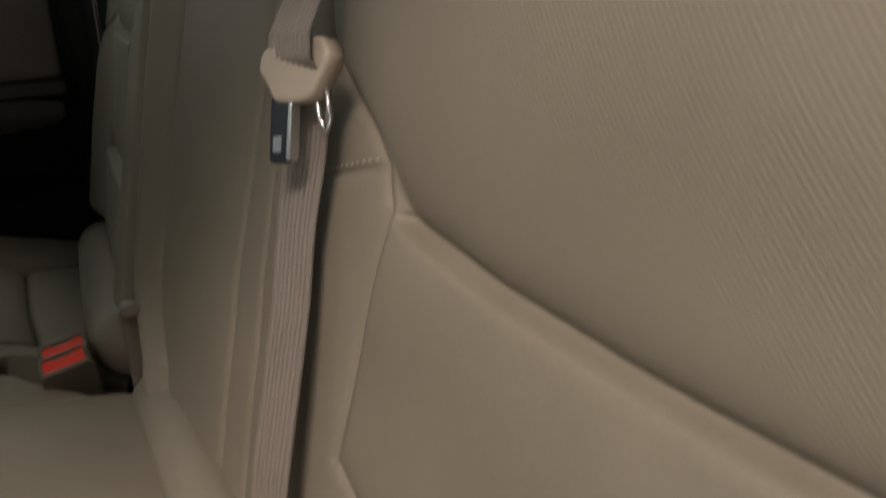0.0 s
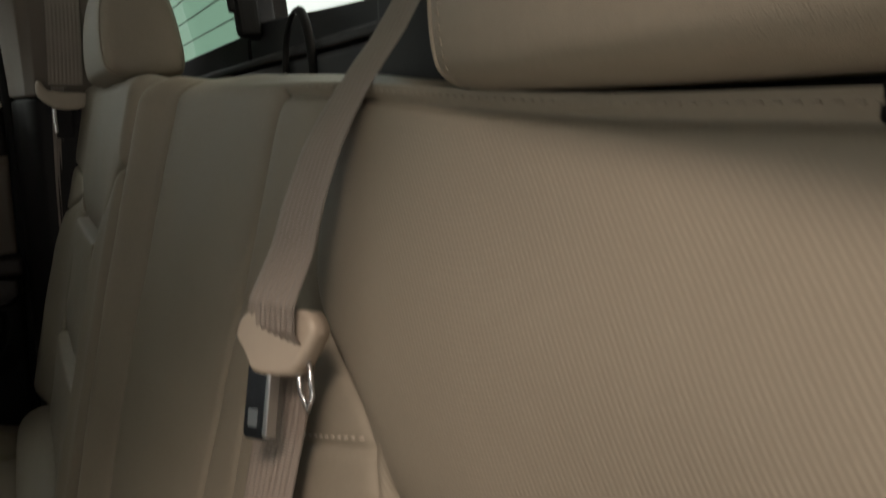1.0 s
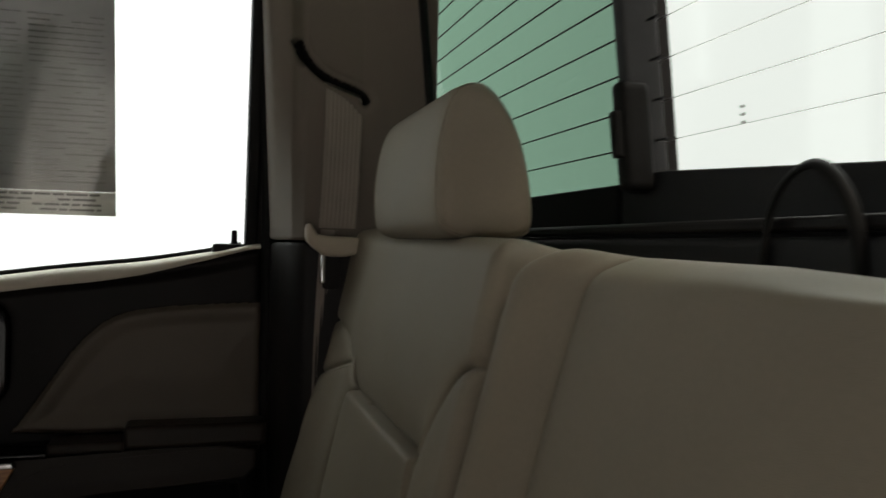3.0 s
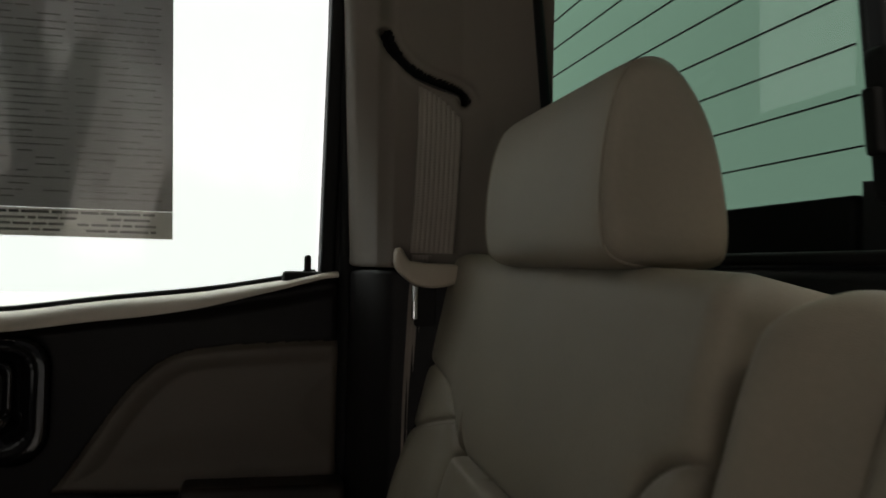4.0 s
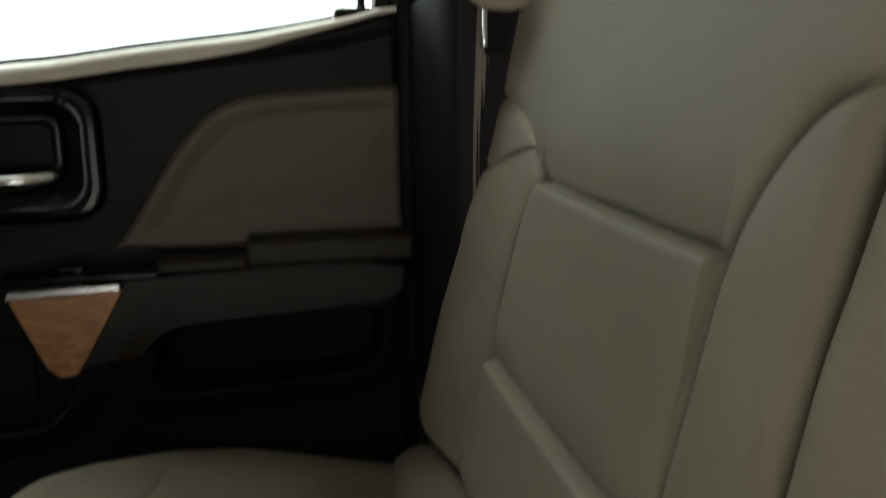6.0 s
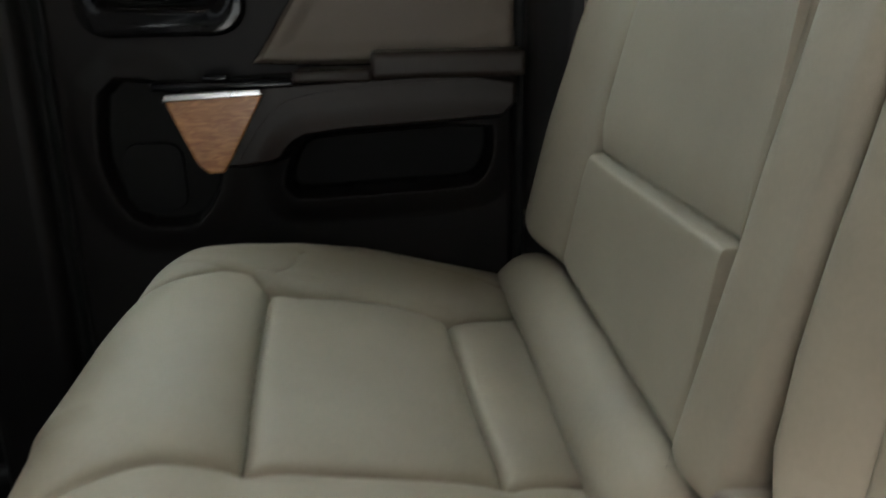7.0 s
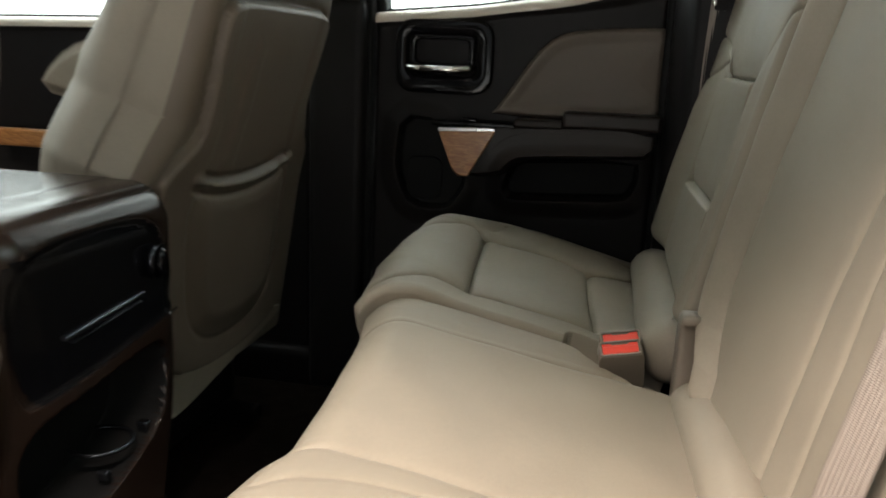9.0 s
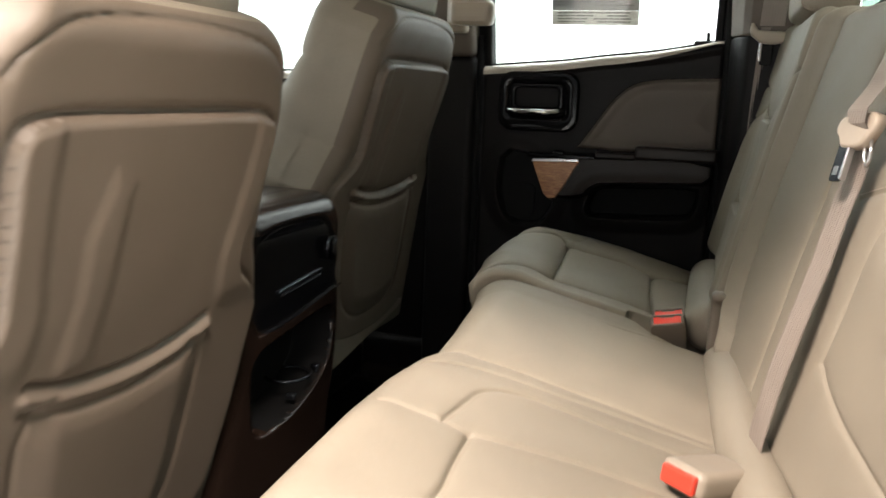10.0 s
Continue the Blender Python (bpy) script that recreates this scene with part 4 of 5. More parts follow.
    made = padded(seat, WIDE, (-0.235, 0.878), (up(0.366), up(0.906)), (0.05, 0.022, 0.022, 0.036), 0.06, height, cover,
           [("middle_panel", leather, ""), ("upper_panel", perforated, ""), ("lower_panel", leather, ""), ("top_cap", leather, "")], FINE, dip)
    spot = spot_on(WIDE, height)
    stitches("stitching", spot, [(p[0], p[1] + 0.005) for p in sewn], made[0])
    stitches("stitching", spot, [(p[0], p[1] + 0.005) for p in cap if p[0] > -0.05], made[3], leather)
    box("back_board", (0.345, -0.20, 0.36), (0.362, 0.84, 0.80), carpet, seat, 0.008)


def split_y(v):
    """Where the two cushions meet, drawing in towards the front."""
    return np.interp(v, [fwd(0.13), fwd(0.03), fwd(-0.02), fwd(-0.07), fwd(-0.144), fwd(-0.208), fwd(-0.244), fwd(-0.262)], [0.888, 0.902, 0.908, 0.897, 0.874, 0.848, 0.822, 0.800])


def far_cushion(seat):
    inner = on_cush([(-0.318, 0.905), (-0.264, 0.926), (-0.157, 0.959), (0.024, 1.005), (0.119, 1.032)])
    h1 = on_cush([(-0.157, 0.959), (-0.17, 1.082), (-0.182, 1.252)])
    h2 = on_cush([(0.024, 1.005), (0.007, 1.138), (-0.0, 1.299)])
    outer = on_cush([(-0.297, 1.209), (-0.211, 1.285), (-0.182, 1.252), (-0.09, 1.307), (-0.0, 1.299), (0.049, 1.333), (0.112, 1.38)], 1)
    outer2 = on_cush([(-0.203, 1.295), (-0.17, 1.355), (-0.167, 1.437)])
    outer3 = on_cush([(-0.053, 1.476), (0.036, 1.464), (0.096, 1.423)])
    notch = on_cush([(-0.020, 0.84), (-0.020, 0.925), (-0.006, 0.942), (0.045, 0.948), (0.095, 0.955), (0.15, 0.960), (0.15, 0.84)], 1, True)

    def height(u, v):
        h = PLUMP + seam(u, v, [inner, outer], 0.009, 0.0022, 0.008, 0.014) + seam(u, v, [outer2, outer3], 0.003, 0.002, 0.0015, 0.008)
        for ln in (h1, h2):
            g = line_gap(u, v, ln)
            h = h - 0.009 * np.exp(-g / 0.0022) - 0.010 * np.exp(-g / 0.012)
        h = h + 0.010 * np.exp(-((v - fwd(-0.22)) / 0.05) ** 2) * (u < 1.3) - 0.006 * np.exp(-((v - fwd(-0.12)) / 0.05) ** 2) * np.exp(-((u - 1.15) / 0.10) ** 2)
        h = h - 0.036 * step_up(-poly_gap(u, v, notch), 0.0, 0.010) - 0.012 * step_up(u, 1.40, 1.57) ** 2
        return h + creases(u, v, 3, 0.0007)

    def cover(u, v):
        r = np.where(u > 1.15, 2, 1)
        r[poly_gap(u, v, on_cush([(-0.45, 0.89), (-0.276, 0.925), (-0.168, 0.958), (0.14, 1.036), (0.14, 1.385), (-0.001, 1.296), (-0.091, 1.303), (-0.185, 1.248), (-0.213, 1.28), (-0.30, 1.205), (-0.45, 1.2)], 0)) < 0] = 0
        return r

    def corner(u, v, h):
        reach = np.interp(v, [fwd(0.1), fwd(-0.02), fwd(-0.10), fwd(-0.17), fwd(-0.23), fwd(-0.27), fwd(-0.30)], [1.565, 1.540, 1.522, 1.475, 1.412, 1.350, 1.270])
        v = v - step_up(v, fwd(-0.18), fwd(-0.30)) * np.interp(u, [0.86, 0.90, 0.98, 1.12], [0.036, 0.022, 0.003, -0.003])
        v = v + np.minimum(0, h + 0.03) * 0.5 * step_up(v, fwd(-0.18), fwd(-0.28))
        u = np.where(u > 1.27, 1.27 + (u - 1.27) * (reach - 1.27) / 0.30, u)
        return np.where(u < 0.96, 0.96 + (u - 0.96) * (0.96 - split_y(v) - 0.003) / (0.96 - 0.888), u), v, h

    padded(seat, CUSH, (0.888, 1.570), (fwd(0.125), fwd(-0.296)), (0.012, 0.06, 0.016, 0.045), 0.16, height, cover,
           [("seat_panel", leather, ""), ("cushion_bolster", leather, ""), ("cushion_bolster", leather, "")], FINE, corner)
    roll = [tuple(p) for p in lerp_line(soften([(0.118, 1.510, 0.322), (0.120, 1.44, 0.358), (0.121, 1.30, 0.373), (0.122, 1.12, 0.373), (0.126, 0.96, 0.370), (0.129, 0.908, 0.366)], 3), 0.006)]
    tube("back_roll", roll, [0.045 * math.sqrt(1 - max(0.0, 1 - (p[1] - 0.9075) / 0.04) ** 2) for p in roll], leather, seat, "", 20, 1.0)
    box("seat_base", (-0.24, 0.90, 0.05), (0.16, 1.36, 0.30), dark_plastic, seat, 0.03)


def wide_cushion(seat):
    a = on_cush([(-0.228, 0.722), (-0.21, 0.749), (-0.152, 0.770), (-0.07, 0.796), (0.017, 0.822), (0.138, 0.868)])
    notch = on_cush([(-0.012, 0.93), (-0.012, 0.893), (0.0, 0.872), (0.036, 0.854), (0.15, 0.830), (0.15, 0.93)], 1, True)
    b = on_cush([(-0.27, 0.430), (-0.205, 0.448), (-0.122, 0.469), (-0.04, 0.483), (0.06, 0.498), (0.151, 0.509)])
    b2 = on_cush([(-0.21, 0.372), (-0.160, 0.416), (-0.108, 0.433), (-0.04, 0.448), (0.062, 0.473), (0.152, 0.490)])
    c = on_cush([(-0.204, 0.247), (-0.139, 0.255), (-0.108, 0.259), (-0.057, 0.276), (0.024, 0.305), (0.157, 0.330)])
    arc = on_cush([(-0.139, 0.255), (-0.133, 0.317), (-0.128, 0.371), (-0.085, 0.401), (-0.008, 0.414), (0.076, 0.426), (0.153, 0.437)])
    h1 = on_cush([(-0.108, 0.259), (-0.104, 0.19), (-0.096, 0.12), (-0.13, -0.2)])

    def height(u, v):
        h = PLUMP + seam(u, v, [b], 0.006, 0.0022, 0.005, 0.02) + seam(u, v, [a], 0.009, 0.0024, 0.004, 0.012) + seam(u, v, [c, arc], 0.005, 0.002, 0.0022, 0.008) + seam(u, v, [h1], 0.006, 0.0022, 0.005, 0.012) + seam(u, v, [b2], 0.003, 0.002, 0.0015, 0.008)
        flat_a = sorted(a, key=lambda q: q[1])
        a_u = np.interp(v, [q[1] for q in flat_a], [q[0] for q in flat_a])
        h = h + 0.005 * np.exp(-((u - 0.64) / 0.10) ** 2) + 0.006 * step_up(a_u - u, -0.003, 0.030) * step_up(u, 0.45, 0.62) - 0.003 * step_up(u - a_u, 0.0, 0.02) - 0.040 * step_up(-poly_gap(u, v, notch), 0.0, 0.010)
        return h + creases(u, v, 4, 0.0007)

    def front(u, v, h):
        # the middle place stands a little further back, and its side follows the split
        k = step_up(v, fwd(-0.10), fwd(-0.25))
        v2 = v - k * np.interp(u, [0.0, 0.23, 0.33, 0.41, 0.466, 0.56, 0.69, 0.80], [0.012, 0.0, 0.0, 0.008, 0.020, 0.015, 0.002, -0.022])
        v2 = v2 + np.minimum(0, h + 0.03) * 0.5 * step_up(v, fwd(-0.13), fwd(-0.215))
        return np.where(u > 0.80, 0.80 + (u - 0.80) * (split_y(v) - 0.003 - 0.80) / (0.884 - 0.80), u), v2, h

    def cover(u, v):
        line = sorted(c, key=lambda q: q[1])
        return np.where(u > np.interp(v, [p[1] for p in line], [p[0] for p in line]), 0, 1)

    made = padded(seat, CUSH, (-0.235, 0.884), (fwd(0.225), fwd(-0.232)), (0.05, 0.012, 0.016, 0.050), 0.16, height, cover,
           [("middle_seat_panel", leather, ""), ("outer_seat_panel", leather, "")], FINE, front)
    tube("back_roll", soften([(0.150, 0.840, 0.333), (0.153, 0.805, 0.352), (0.164, 0.60, 0.356), (0.176, 0.44, 0.352), (0.190, 0.33, 0.350), (0.215, 0.10, 0.345), (0.24, -0.20, 0.34)], 3), 0.034, leather, seat, "", 20, 1.0)
    spot = spot_on(CUSH, height)
    stitches("stitching", spot, [(p[0] + 0.005, p[1]) for p in c if p[1] < fwd(-0.16)], made[0], leather)
    stitches("stitching", spot, [(p[0] + 0.004, p[1] - 0.002) for p in arc], made[0], leather)
    box("seat_base", (-0.22, -0.19, 0.05), (0.16, 0.86, 0.30), dark_plastic, seat, 0.03)
    # board added to close the bright gap under the backrest
    box("back_board", (0.250, -0.22, 0.04), (0.266, 0.84, 0.44), carpet, seat, 0.006)


bench = thing("bench_seat", "narrow part of the taupe leather rear bench by the door", "rear seat", "rear bench")
far_backrest(bench)
far_cushion(bench)
bench = thing("bench_seat", "wide part of the taupe leather rear bench with middle place", "rear seat", "rear bench")
wide_backrest(bench)
wide_cushion(bench)


def head_restraint(x, yc, z, width, label, group, mat=leather, flip=1, tall=0.15, deep=0.088, sewn=False):
    """A padded head restraint on two posts; x, z: middle of its foot."""
    rest = thing("head_restraint", label, "headrest", group)
    prof = soften([(-0.040, 0.000), (0.034, -0.002), (0.048, 0.012), (0.040, 0.070), (0.028, 0.112), (0.004, 0.148), (-0.016, 0.152), (-0.034, 0.140), (-0.046, 0.090), (-0.048, 0.03)], 3, True)
    n = len(prof)
    half = width / 2
    stations = [math.sin((-1 + 2 * k / 40) * math.pi / 2) for k in range(41)]
    verts, faces = [], []
    for f in stations:
        grow = (1 - abs(f) ** 12) ** (1 / 4) if abs(f) < 1 else 0.0
        groove = 0.012 * math.exp(-((abs(f) - 0.915) / 0.010) ** 2)
        sx, sz = 0.60 + 0.40 * grow - groove, 0.68 + 0.32 * grow - groove
        for px, pz in prof:
            verts.append((x + flip * deep / 0.088 * px * sx, yc + f * half, z + tall / 0.15 * (0.074 + (pz - 0.074) * sz)))
    for i in range(len(stations) - 1):
        for k in range(n):
            faces.append((i * n + k, i * n + (k + 1) % n, (i + 1) * n + (k + 1) % n, (i + 1) * n + k))
    pad = part("cushion", raw_mesh("cushion", verts, faces), mat, rest)
    for s in (-1, 1):
        bm = bmesh.new()
        bm.faces.new([bm.verts.new(v) for v in (verts[:n] if s < 0 else verts[-n:])])
        part("side_panel", bm, mat, rest)
        k0 = 5 if s < 0 else 35
        ring_pts = [verts[k0 * n + k] for k in range(n)] + [verts[k0 * n]]
        tube("piping", ring_pts, 0.0015, mat, pad)
        if sewn and s > 0:
            mid = Vector((x, yc + stations[k0 - 1] * half, z + tall / 2))
            seam_line = [Vector(verts[(k0 - 2) * n + k]) for k in range(n)] + [Vector(verts[(k0 - 2) * n])]
            flat_line = [(p.x, p.z) for p in seam_line]
            yy = seam_line[0].y
            stitches("stitching", lambda u, v: (u + (0.0003 if u > x else -0.0003), yy, v), flat_line, pad, leather)
        post = tube("post", [(x + 0.008, yc + s * 0.075, z - 0.045), (x + 0.004, yc + s * 0.075, z + 0.03)], 0.006, steel, rest, "steel post", 10)
        box("post_guide", (x - 0.004, yc + s * 0.075 - 0.016, z - 0.016), (x + 0.026, yc + s * 0.075 + 0.016, z - 0.004), dark_plastic, post, 0.003)
    return rest


head_restraint(0.258, 1.119, 0.905, 0.284, "taupe leather head restraint on the far rear seat", "rear head restraints", tall=0.138)
head_restraint(0.340, 0.198, 0.861, 0.304, "taupe leather head restraint on the near rear seat", "rear head restraints", tall=0.145, deep=0.080, sewn=True)


# ---- belts and buckles ----
def belt_tongue(parent, at, mat=beige_plastic):
    """A belt's moulded grip with its steel tongue, hanging at a pose."""
    grip = [(-0.035, 0.000), (-0.031, 0.009), (-0.022, 0.012), (0.020, 0.013), (0.028, 0.012), (0.035, 0.003), (0.033, -0.004), (0.021, -0.021), (0.014, -0.025), (-0.014, -0.025), (-0.020, -0.021), (-0.026, -0.012), (-0.034, -0.006)]
    g = plate("tongue_grip", soften(grip, 1, True), ((0, 0, -0.006), (1, 0, 0), (0, 1, 0), (0, 0, 1)), 0.013, mat, parent, 0.0035, "beige moulded tongue grip")
    t = plate("tongue", rounded_rect(-0.023, -0.062, -0.003, -0.018, 0.004), ((0, 0, 0.001), (1, 0, 0), (0, 1, 0), (0, 0, 1)), 0.003, dark_steel, parent, 0.0008, "dark steel tongue")
    w = plate("tongue_slot", rounded_rect(-0.018, -0.055, -0.010, -0.045, 0.001), ((0, 0, 0.0042), (1, 0, 0), (0, 1, 0), (0, 0, 1)), 0.0008, steel, parent, 0)
    e = box("tongue_edge", (-0.004, -0.060, -0.002), (0.000, -0.022, 0.0055), steel, parent, 0.001)
    g.matrix_local = at
    for ob in (t, w, e):
        ob.parent = g
    return g


near_belt = thing("seat_belt", "beige lap and shoulder belt of the middle place", "seat belt", "seat belts")
# grip axes: across the belt, along it, and out towards the front
gx = Vector((0.40, -0.905, 0.12)).normalized()
gz = Vector((-0.86, -0.42, 0.27)).normalized()
gy = gz.cross(gx).normalized()
gz = gx.cross(gy)
grip_m = Matrix(((gx.x, gy.x, gz.x, 0.2425), (gx.y, gy.y, gz.y, 0.414), (gx.z, gy.z, gz.z, 0.738), (0, 0, 0, 1))) @ Matrix.Diagonal((0.94, 0.94, 0.94, 1))
on_grip = lambda v, w: tuple(grip_m @ Vector((0, v, w)))
webbing("shoulder_webbing", [(0.372, 0.438, 0.925), (0.364, 0.437, 0.944), (0.353, 0.436, 0.951), (0.344, 0.436, 0.938), (0.334, 0.437, 0.922), (0.321, 0.439, 0.900), (0.308, 0.442, 0.882), (0.294, 0.446, 0.860), (0.279, 0.443, 0.836), (0.2635, 0.435, 0.803), (0.2545, 0.428, 0.780), on_grip(0.016, 0.0100), on_grip(0.010, 0.0095), on_grip(0.001, 0.0085), on_grip(-0.006, 0.001)],
        [(0.06, 1, 0), (0.06, 1, 0), (0.06, 1, 0), (0.05, 1, 0), (0.03, 1, 0), (0.0, 1, 0), (-0.03, 1, 0), (-0.06, 1, 0), (-0.11, 1, 0), (-0.15, 0.99, -0.02), (-0.19, 0.98, -0.04), (-0.22, 0.97, -0.06), (-0.23, 0.97, -0.06), (-0.23, 0.97, -0.06), (-0.24, 0.97, -0.06)], 0.050, belt_cloth, near_belt)
webbing("lap_webbing", [(0.248, 0.416, 0.735), (0.246, 0.420, 0.712), (0.243, 0.426, 0.684), (0.2325, 0.427, 0.640), (0.222, 0.420, 0.590), (0.208, 0.411, 0.540), (0.1925, 0.408, 0.475), (0.180, 0.412, 0.40), (0.178, 0.414, 0.36)],
        [(-0.36, 0.91, -0.12), (-0.33, 0.93, -0.12), (-0.30, 0.95, -0.10), (-0.28, 1, -0.06), (-0.27, 1, -0.04), (-0.26, 1, -0.04), (-0.25, 1, 0), (-0.24, 1, 0), (-0.24, 1, 0)], 0.048, belt_cloth, near_belt)
belt_tongue(near_belt, grip_m)
tube("keeper", [(0.250, 0.392, 0.728), (0.250, 0.388, 0.708), (0.248, 0.390, 0.700), (0.246, 0.396, 0.708), (0.246, 0.399, 0.728)], 0.0016, steel, near_belt)
box("belt_guide", (0.346, 0.378, 0.80), (0.3685, 0.517, 0.9465), grey_panel, near_belt, 0.010, "grey plastic belt outlet")

far_belt = thing("seat_belt", "beige shoulder belt hanging from the far pillar", "seat belt", "seat belts")
webbing("shoulder_webbing", [(0.200, 1.440, 1.118), (0.200, 1.412, 1.106), (0.199, 1.404, 1.06), (0.196, 1.400, 0.98), (0.193, 1.402, 0.920)], [(1, 0, -0.3), (1, 0, -0.22), (1, 0.0, 0), (1, 0.0, 0), (1, 0.0, 0)], 0.050, belt_cloth, far_belt)
webbing("lap_webbing", [(0.190, 1.412, 0.918), (0.188, 1.418, 0.87), (0.184, 1.42, 0.75), (0.182, 1.42, 0.5)], [(1, 0.05, 0), (1, 0.05, 0), (1, 0, 0), (1, 0, 0)], 0.036, belt_cloth, far_belt)
plate("tongue_grip", soften([(0.150, 0.924), (0.157, 0.926), (0.162, 0.917), (0.168, 0.909), (0.224, 0.909), (0.228, 0.900), (0.221, 0.886), (0.200, 0.881), (0.177, 0.882), (0.160, 0.893), (0.150, 0.904)], 1, True), ((0, 1.408, 0), (1, 0, 0), (0, 0, 1), (0, -1, 0)), 0.018, beige_plastic, far_belt, 0.005, "beige moulded tongue grip")
plate("tongue", rounded_rect(0.174, 0.838, 0.198, 0.888, 0.004), ((0, 1.402, 0), (1, 0, 0), (0, 0, 1), (0, -1, 0)), 0.003, dark_plastic, far_belt, 0.001)
box("tongue_edge", (0.171, 1.394, 0.846), (0.177, 1.402, 0.884), chrome, far_belt, 0.002, "bright tongue edge")


def buckle(m, label):
    """A belt buckle standing up from the cushion gap, with its red push button."""
    b = thing("belt_buckle", label, "buckle", "belt buckles")
    body = [(-0.030, -0.085), (0.030, -0.085), (0.033, -0.012), (0.030, 0.0), (-0.030, 0.0), (-0.033, -0.012)]
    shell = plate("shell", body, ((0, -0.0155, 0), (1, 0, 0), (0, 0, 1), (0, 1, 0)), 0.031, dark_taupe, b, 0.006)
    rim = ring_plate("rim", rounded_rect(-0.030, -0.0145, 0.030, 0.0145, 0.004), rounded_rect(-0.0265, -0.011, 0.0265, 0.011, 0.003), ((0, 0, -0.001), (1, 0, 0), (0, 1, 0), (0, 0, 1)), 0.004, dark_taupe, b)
    button = plate("push_button", rounded_rect(-0.026, -0.0105, 0.026, 0.0035, 0.002), ((0, 0, -0.003), (1, 0, 0), (0, 1, 0), (0, 0, 1)), 0.006, red_plastic, shell, 0.0015, "red push button")
    ledge = plate("button_ledge", [(-0.026, 0.0040), (0.026, 0.0040), (0.026, 0.0105), (0.014, 0.0105), (0.011, 0.0075), (-0.011, 0.0075), (-0.014, 0.0105), (-0.026, 0.0105)], ((0, 0, -0.004), (1, 0, 0), (0, 1, 0), (0, 0, 1)), 0.005, red_plastic, b, 0.001)
    b.matrix_world = m @ Matrix.Diagonal((0.86, 0.86, 0.86, 1))
    return b


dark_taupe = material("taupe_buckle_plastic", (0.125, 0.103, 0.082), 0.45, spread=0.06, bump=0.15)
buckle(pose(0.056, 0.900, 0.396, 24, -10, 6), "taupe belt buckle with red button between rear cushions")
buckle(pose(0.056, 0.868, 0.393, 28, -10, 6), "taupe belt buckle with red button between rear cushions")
near_buckle = thing("belt_buckle", "beige belt buckle with red button lying on cushion", "buckle", "belt buckles")
buckle_beige = material("beige_buckle_plastic", (0.25, 0.212, 0.17), 0.45, spread=0.06, bump=0.15)
near_shell = box("shell", (-0.04, -0.026, -0.014), (0.042, 0.026, 0.014), buckle_beige, near_buckle, 0.009)
box("push_button", (-0.046, -0.020, -0.009), (-0.038, 0.020, 0.009), red_plastic, near_shell, 0.003, "red push button")
near_buckle.matrix_world = pose(0.132, 0.345, 0.368, 0, 10, 50) @ Matrix.Diagonal((1.08, 1.08, 1.08, 1))
anchor = thing("belt_anchor", "steel belt anchor plate at the foot of the backrest", "anchor")
plate("anchor_plate", rounded_rect(-0.030, -0.014, 0.030, 0.014, 0.008), ((0, 0, 0), (1, 0, 0), (0, 1, 0), (0, 0, 1)), 0.003, steel, anchor, 0.001)
anchor.matrix_world = pose(0.178, 0.421, 0.372, 15, -12, -50)

# hinge cover between the two backrests, with dark pieces added for the gap
hinge_mat = material("taupe_hinge_plastic", (0.14, 0.118, 0.095), 0.5, spread=0.06, bump=0.15)
hinge = thing("hinge_cover", "taupe plastic hinge cover between the rear backrests", "hinge cover")
HINGE = lambda x: ((x, 0, 0), (0, 1, 0), (0, 0, 1), (-1, 0, 0))
arch = soften([(0.886, 0.30), (0.887, 0.425), (0.874, 0.446), (0.858, 0.456), (0.838, 0.459), (0.822, 0.458), (0.822, 0.446), (0.828, 0.442), (0.832, 0.432), (0.834, 0.41), (0.840, 0.30)], 2, True)
plate("cover", arch, HINGE(0.168), 0.046, hinge_mat, hinge, 0.008)
cap = soften([(0.831, 0.30), (0.827, 0.40), (0.820, 0.422), (0.804, 0.430), (0.786, 0.420), (0.776, 0.40), (0.774, 0.30)], 2, True)
# dark piece that stands in for the shaded gap beside the cover
plate("gap_shade", cap, HINGE(0.180), 0.040, dark_plastic, hinge, 0.008, "dark piece for the shaded gap")
# dark plate added behind the slot, to keep it black
box("slot_backing", (0.172, 0.745, 0.31), (0.194, 0.875, 0.452), dark_plastic, hinge, 0.006, "dark plate added behind the slot")
# block added to hide the bright outside behind the hinge
box("gap_plug", (0.200, 0.66, 0.02), (0.224, 1.08, 0.44), carpet, hinge, 0.004, "dark carpeted block added to close the gap")
for y0, z0, x0 in ((0.905, 0.434, 0.127), (1.44, 0.398, 0.140)):
    b = thing("hinge_bolt", "bright steel hinge edge under the backrest", "hinge")
    tube("rod", [(x0, y0, z0), (x0 - 0.002, y0 + 0.032, z0)], 0.0028, chrome, b)
strap = thing("release_strap", "black pull strap beside the far backrest", "strap")
tube("loop", soften([(0.112, 1.530, 0.34), (0.098, 1.532, 0.39), (0.108, 1.533, 0.425), (0.126, 1.533, 0.40), (0.120, 1.531, 0.345)], 2), 0.0035, black_rubber, strap)
loop = thing("tether_loop", "black webbing loop standing behind the rear seat", "strap")
tube("loop", soften([(0.346, 0.732, 0.84), (0.346, 0.732, 0.890), (0.346, 0.724, 0.932), (0.347, 0.694, 0.953), (0.347, 0.667, 0.936), (0.348, 0.655, 0.90), (0.348, 0.653, 0.84)], 3), 0.0045, black_rubber, loop, "", 8, 0.5)


# ---- front seats ----
# taupe vinyl, with the shade on the seat backs darkened into its colour
shaded_back_vinyl = material("shaded_taupe_vinyl", (0.112, 0.088, 0.066), 0.5, spread=0.07, coarse=7, fine=250, bump=0.25, bump_scale=900, kind="leather", gloss=0.4)


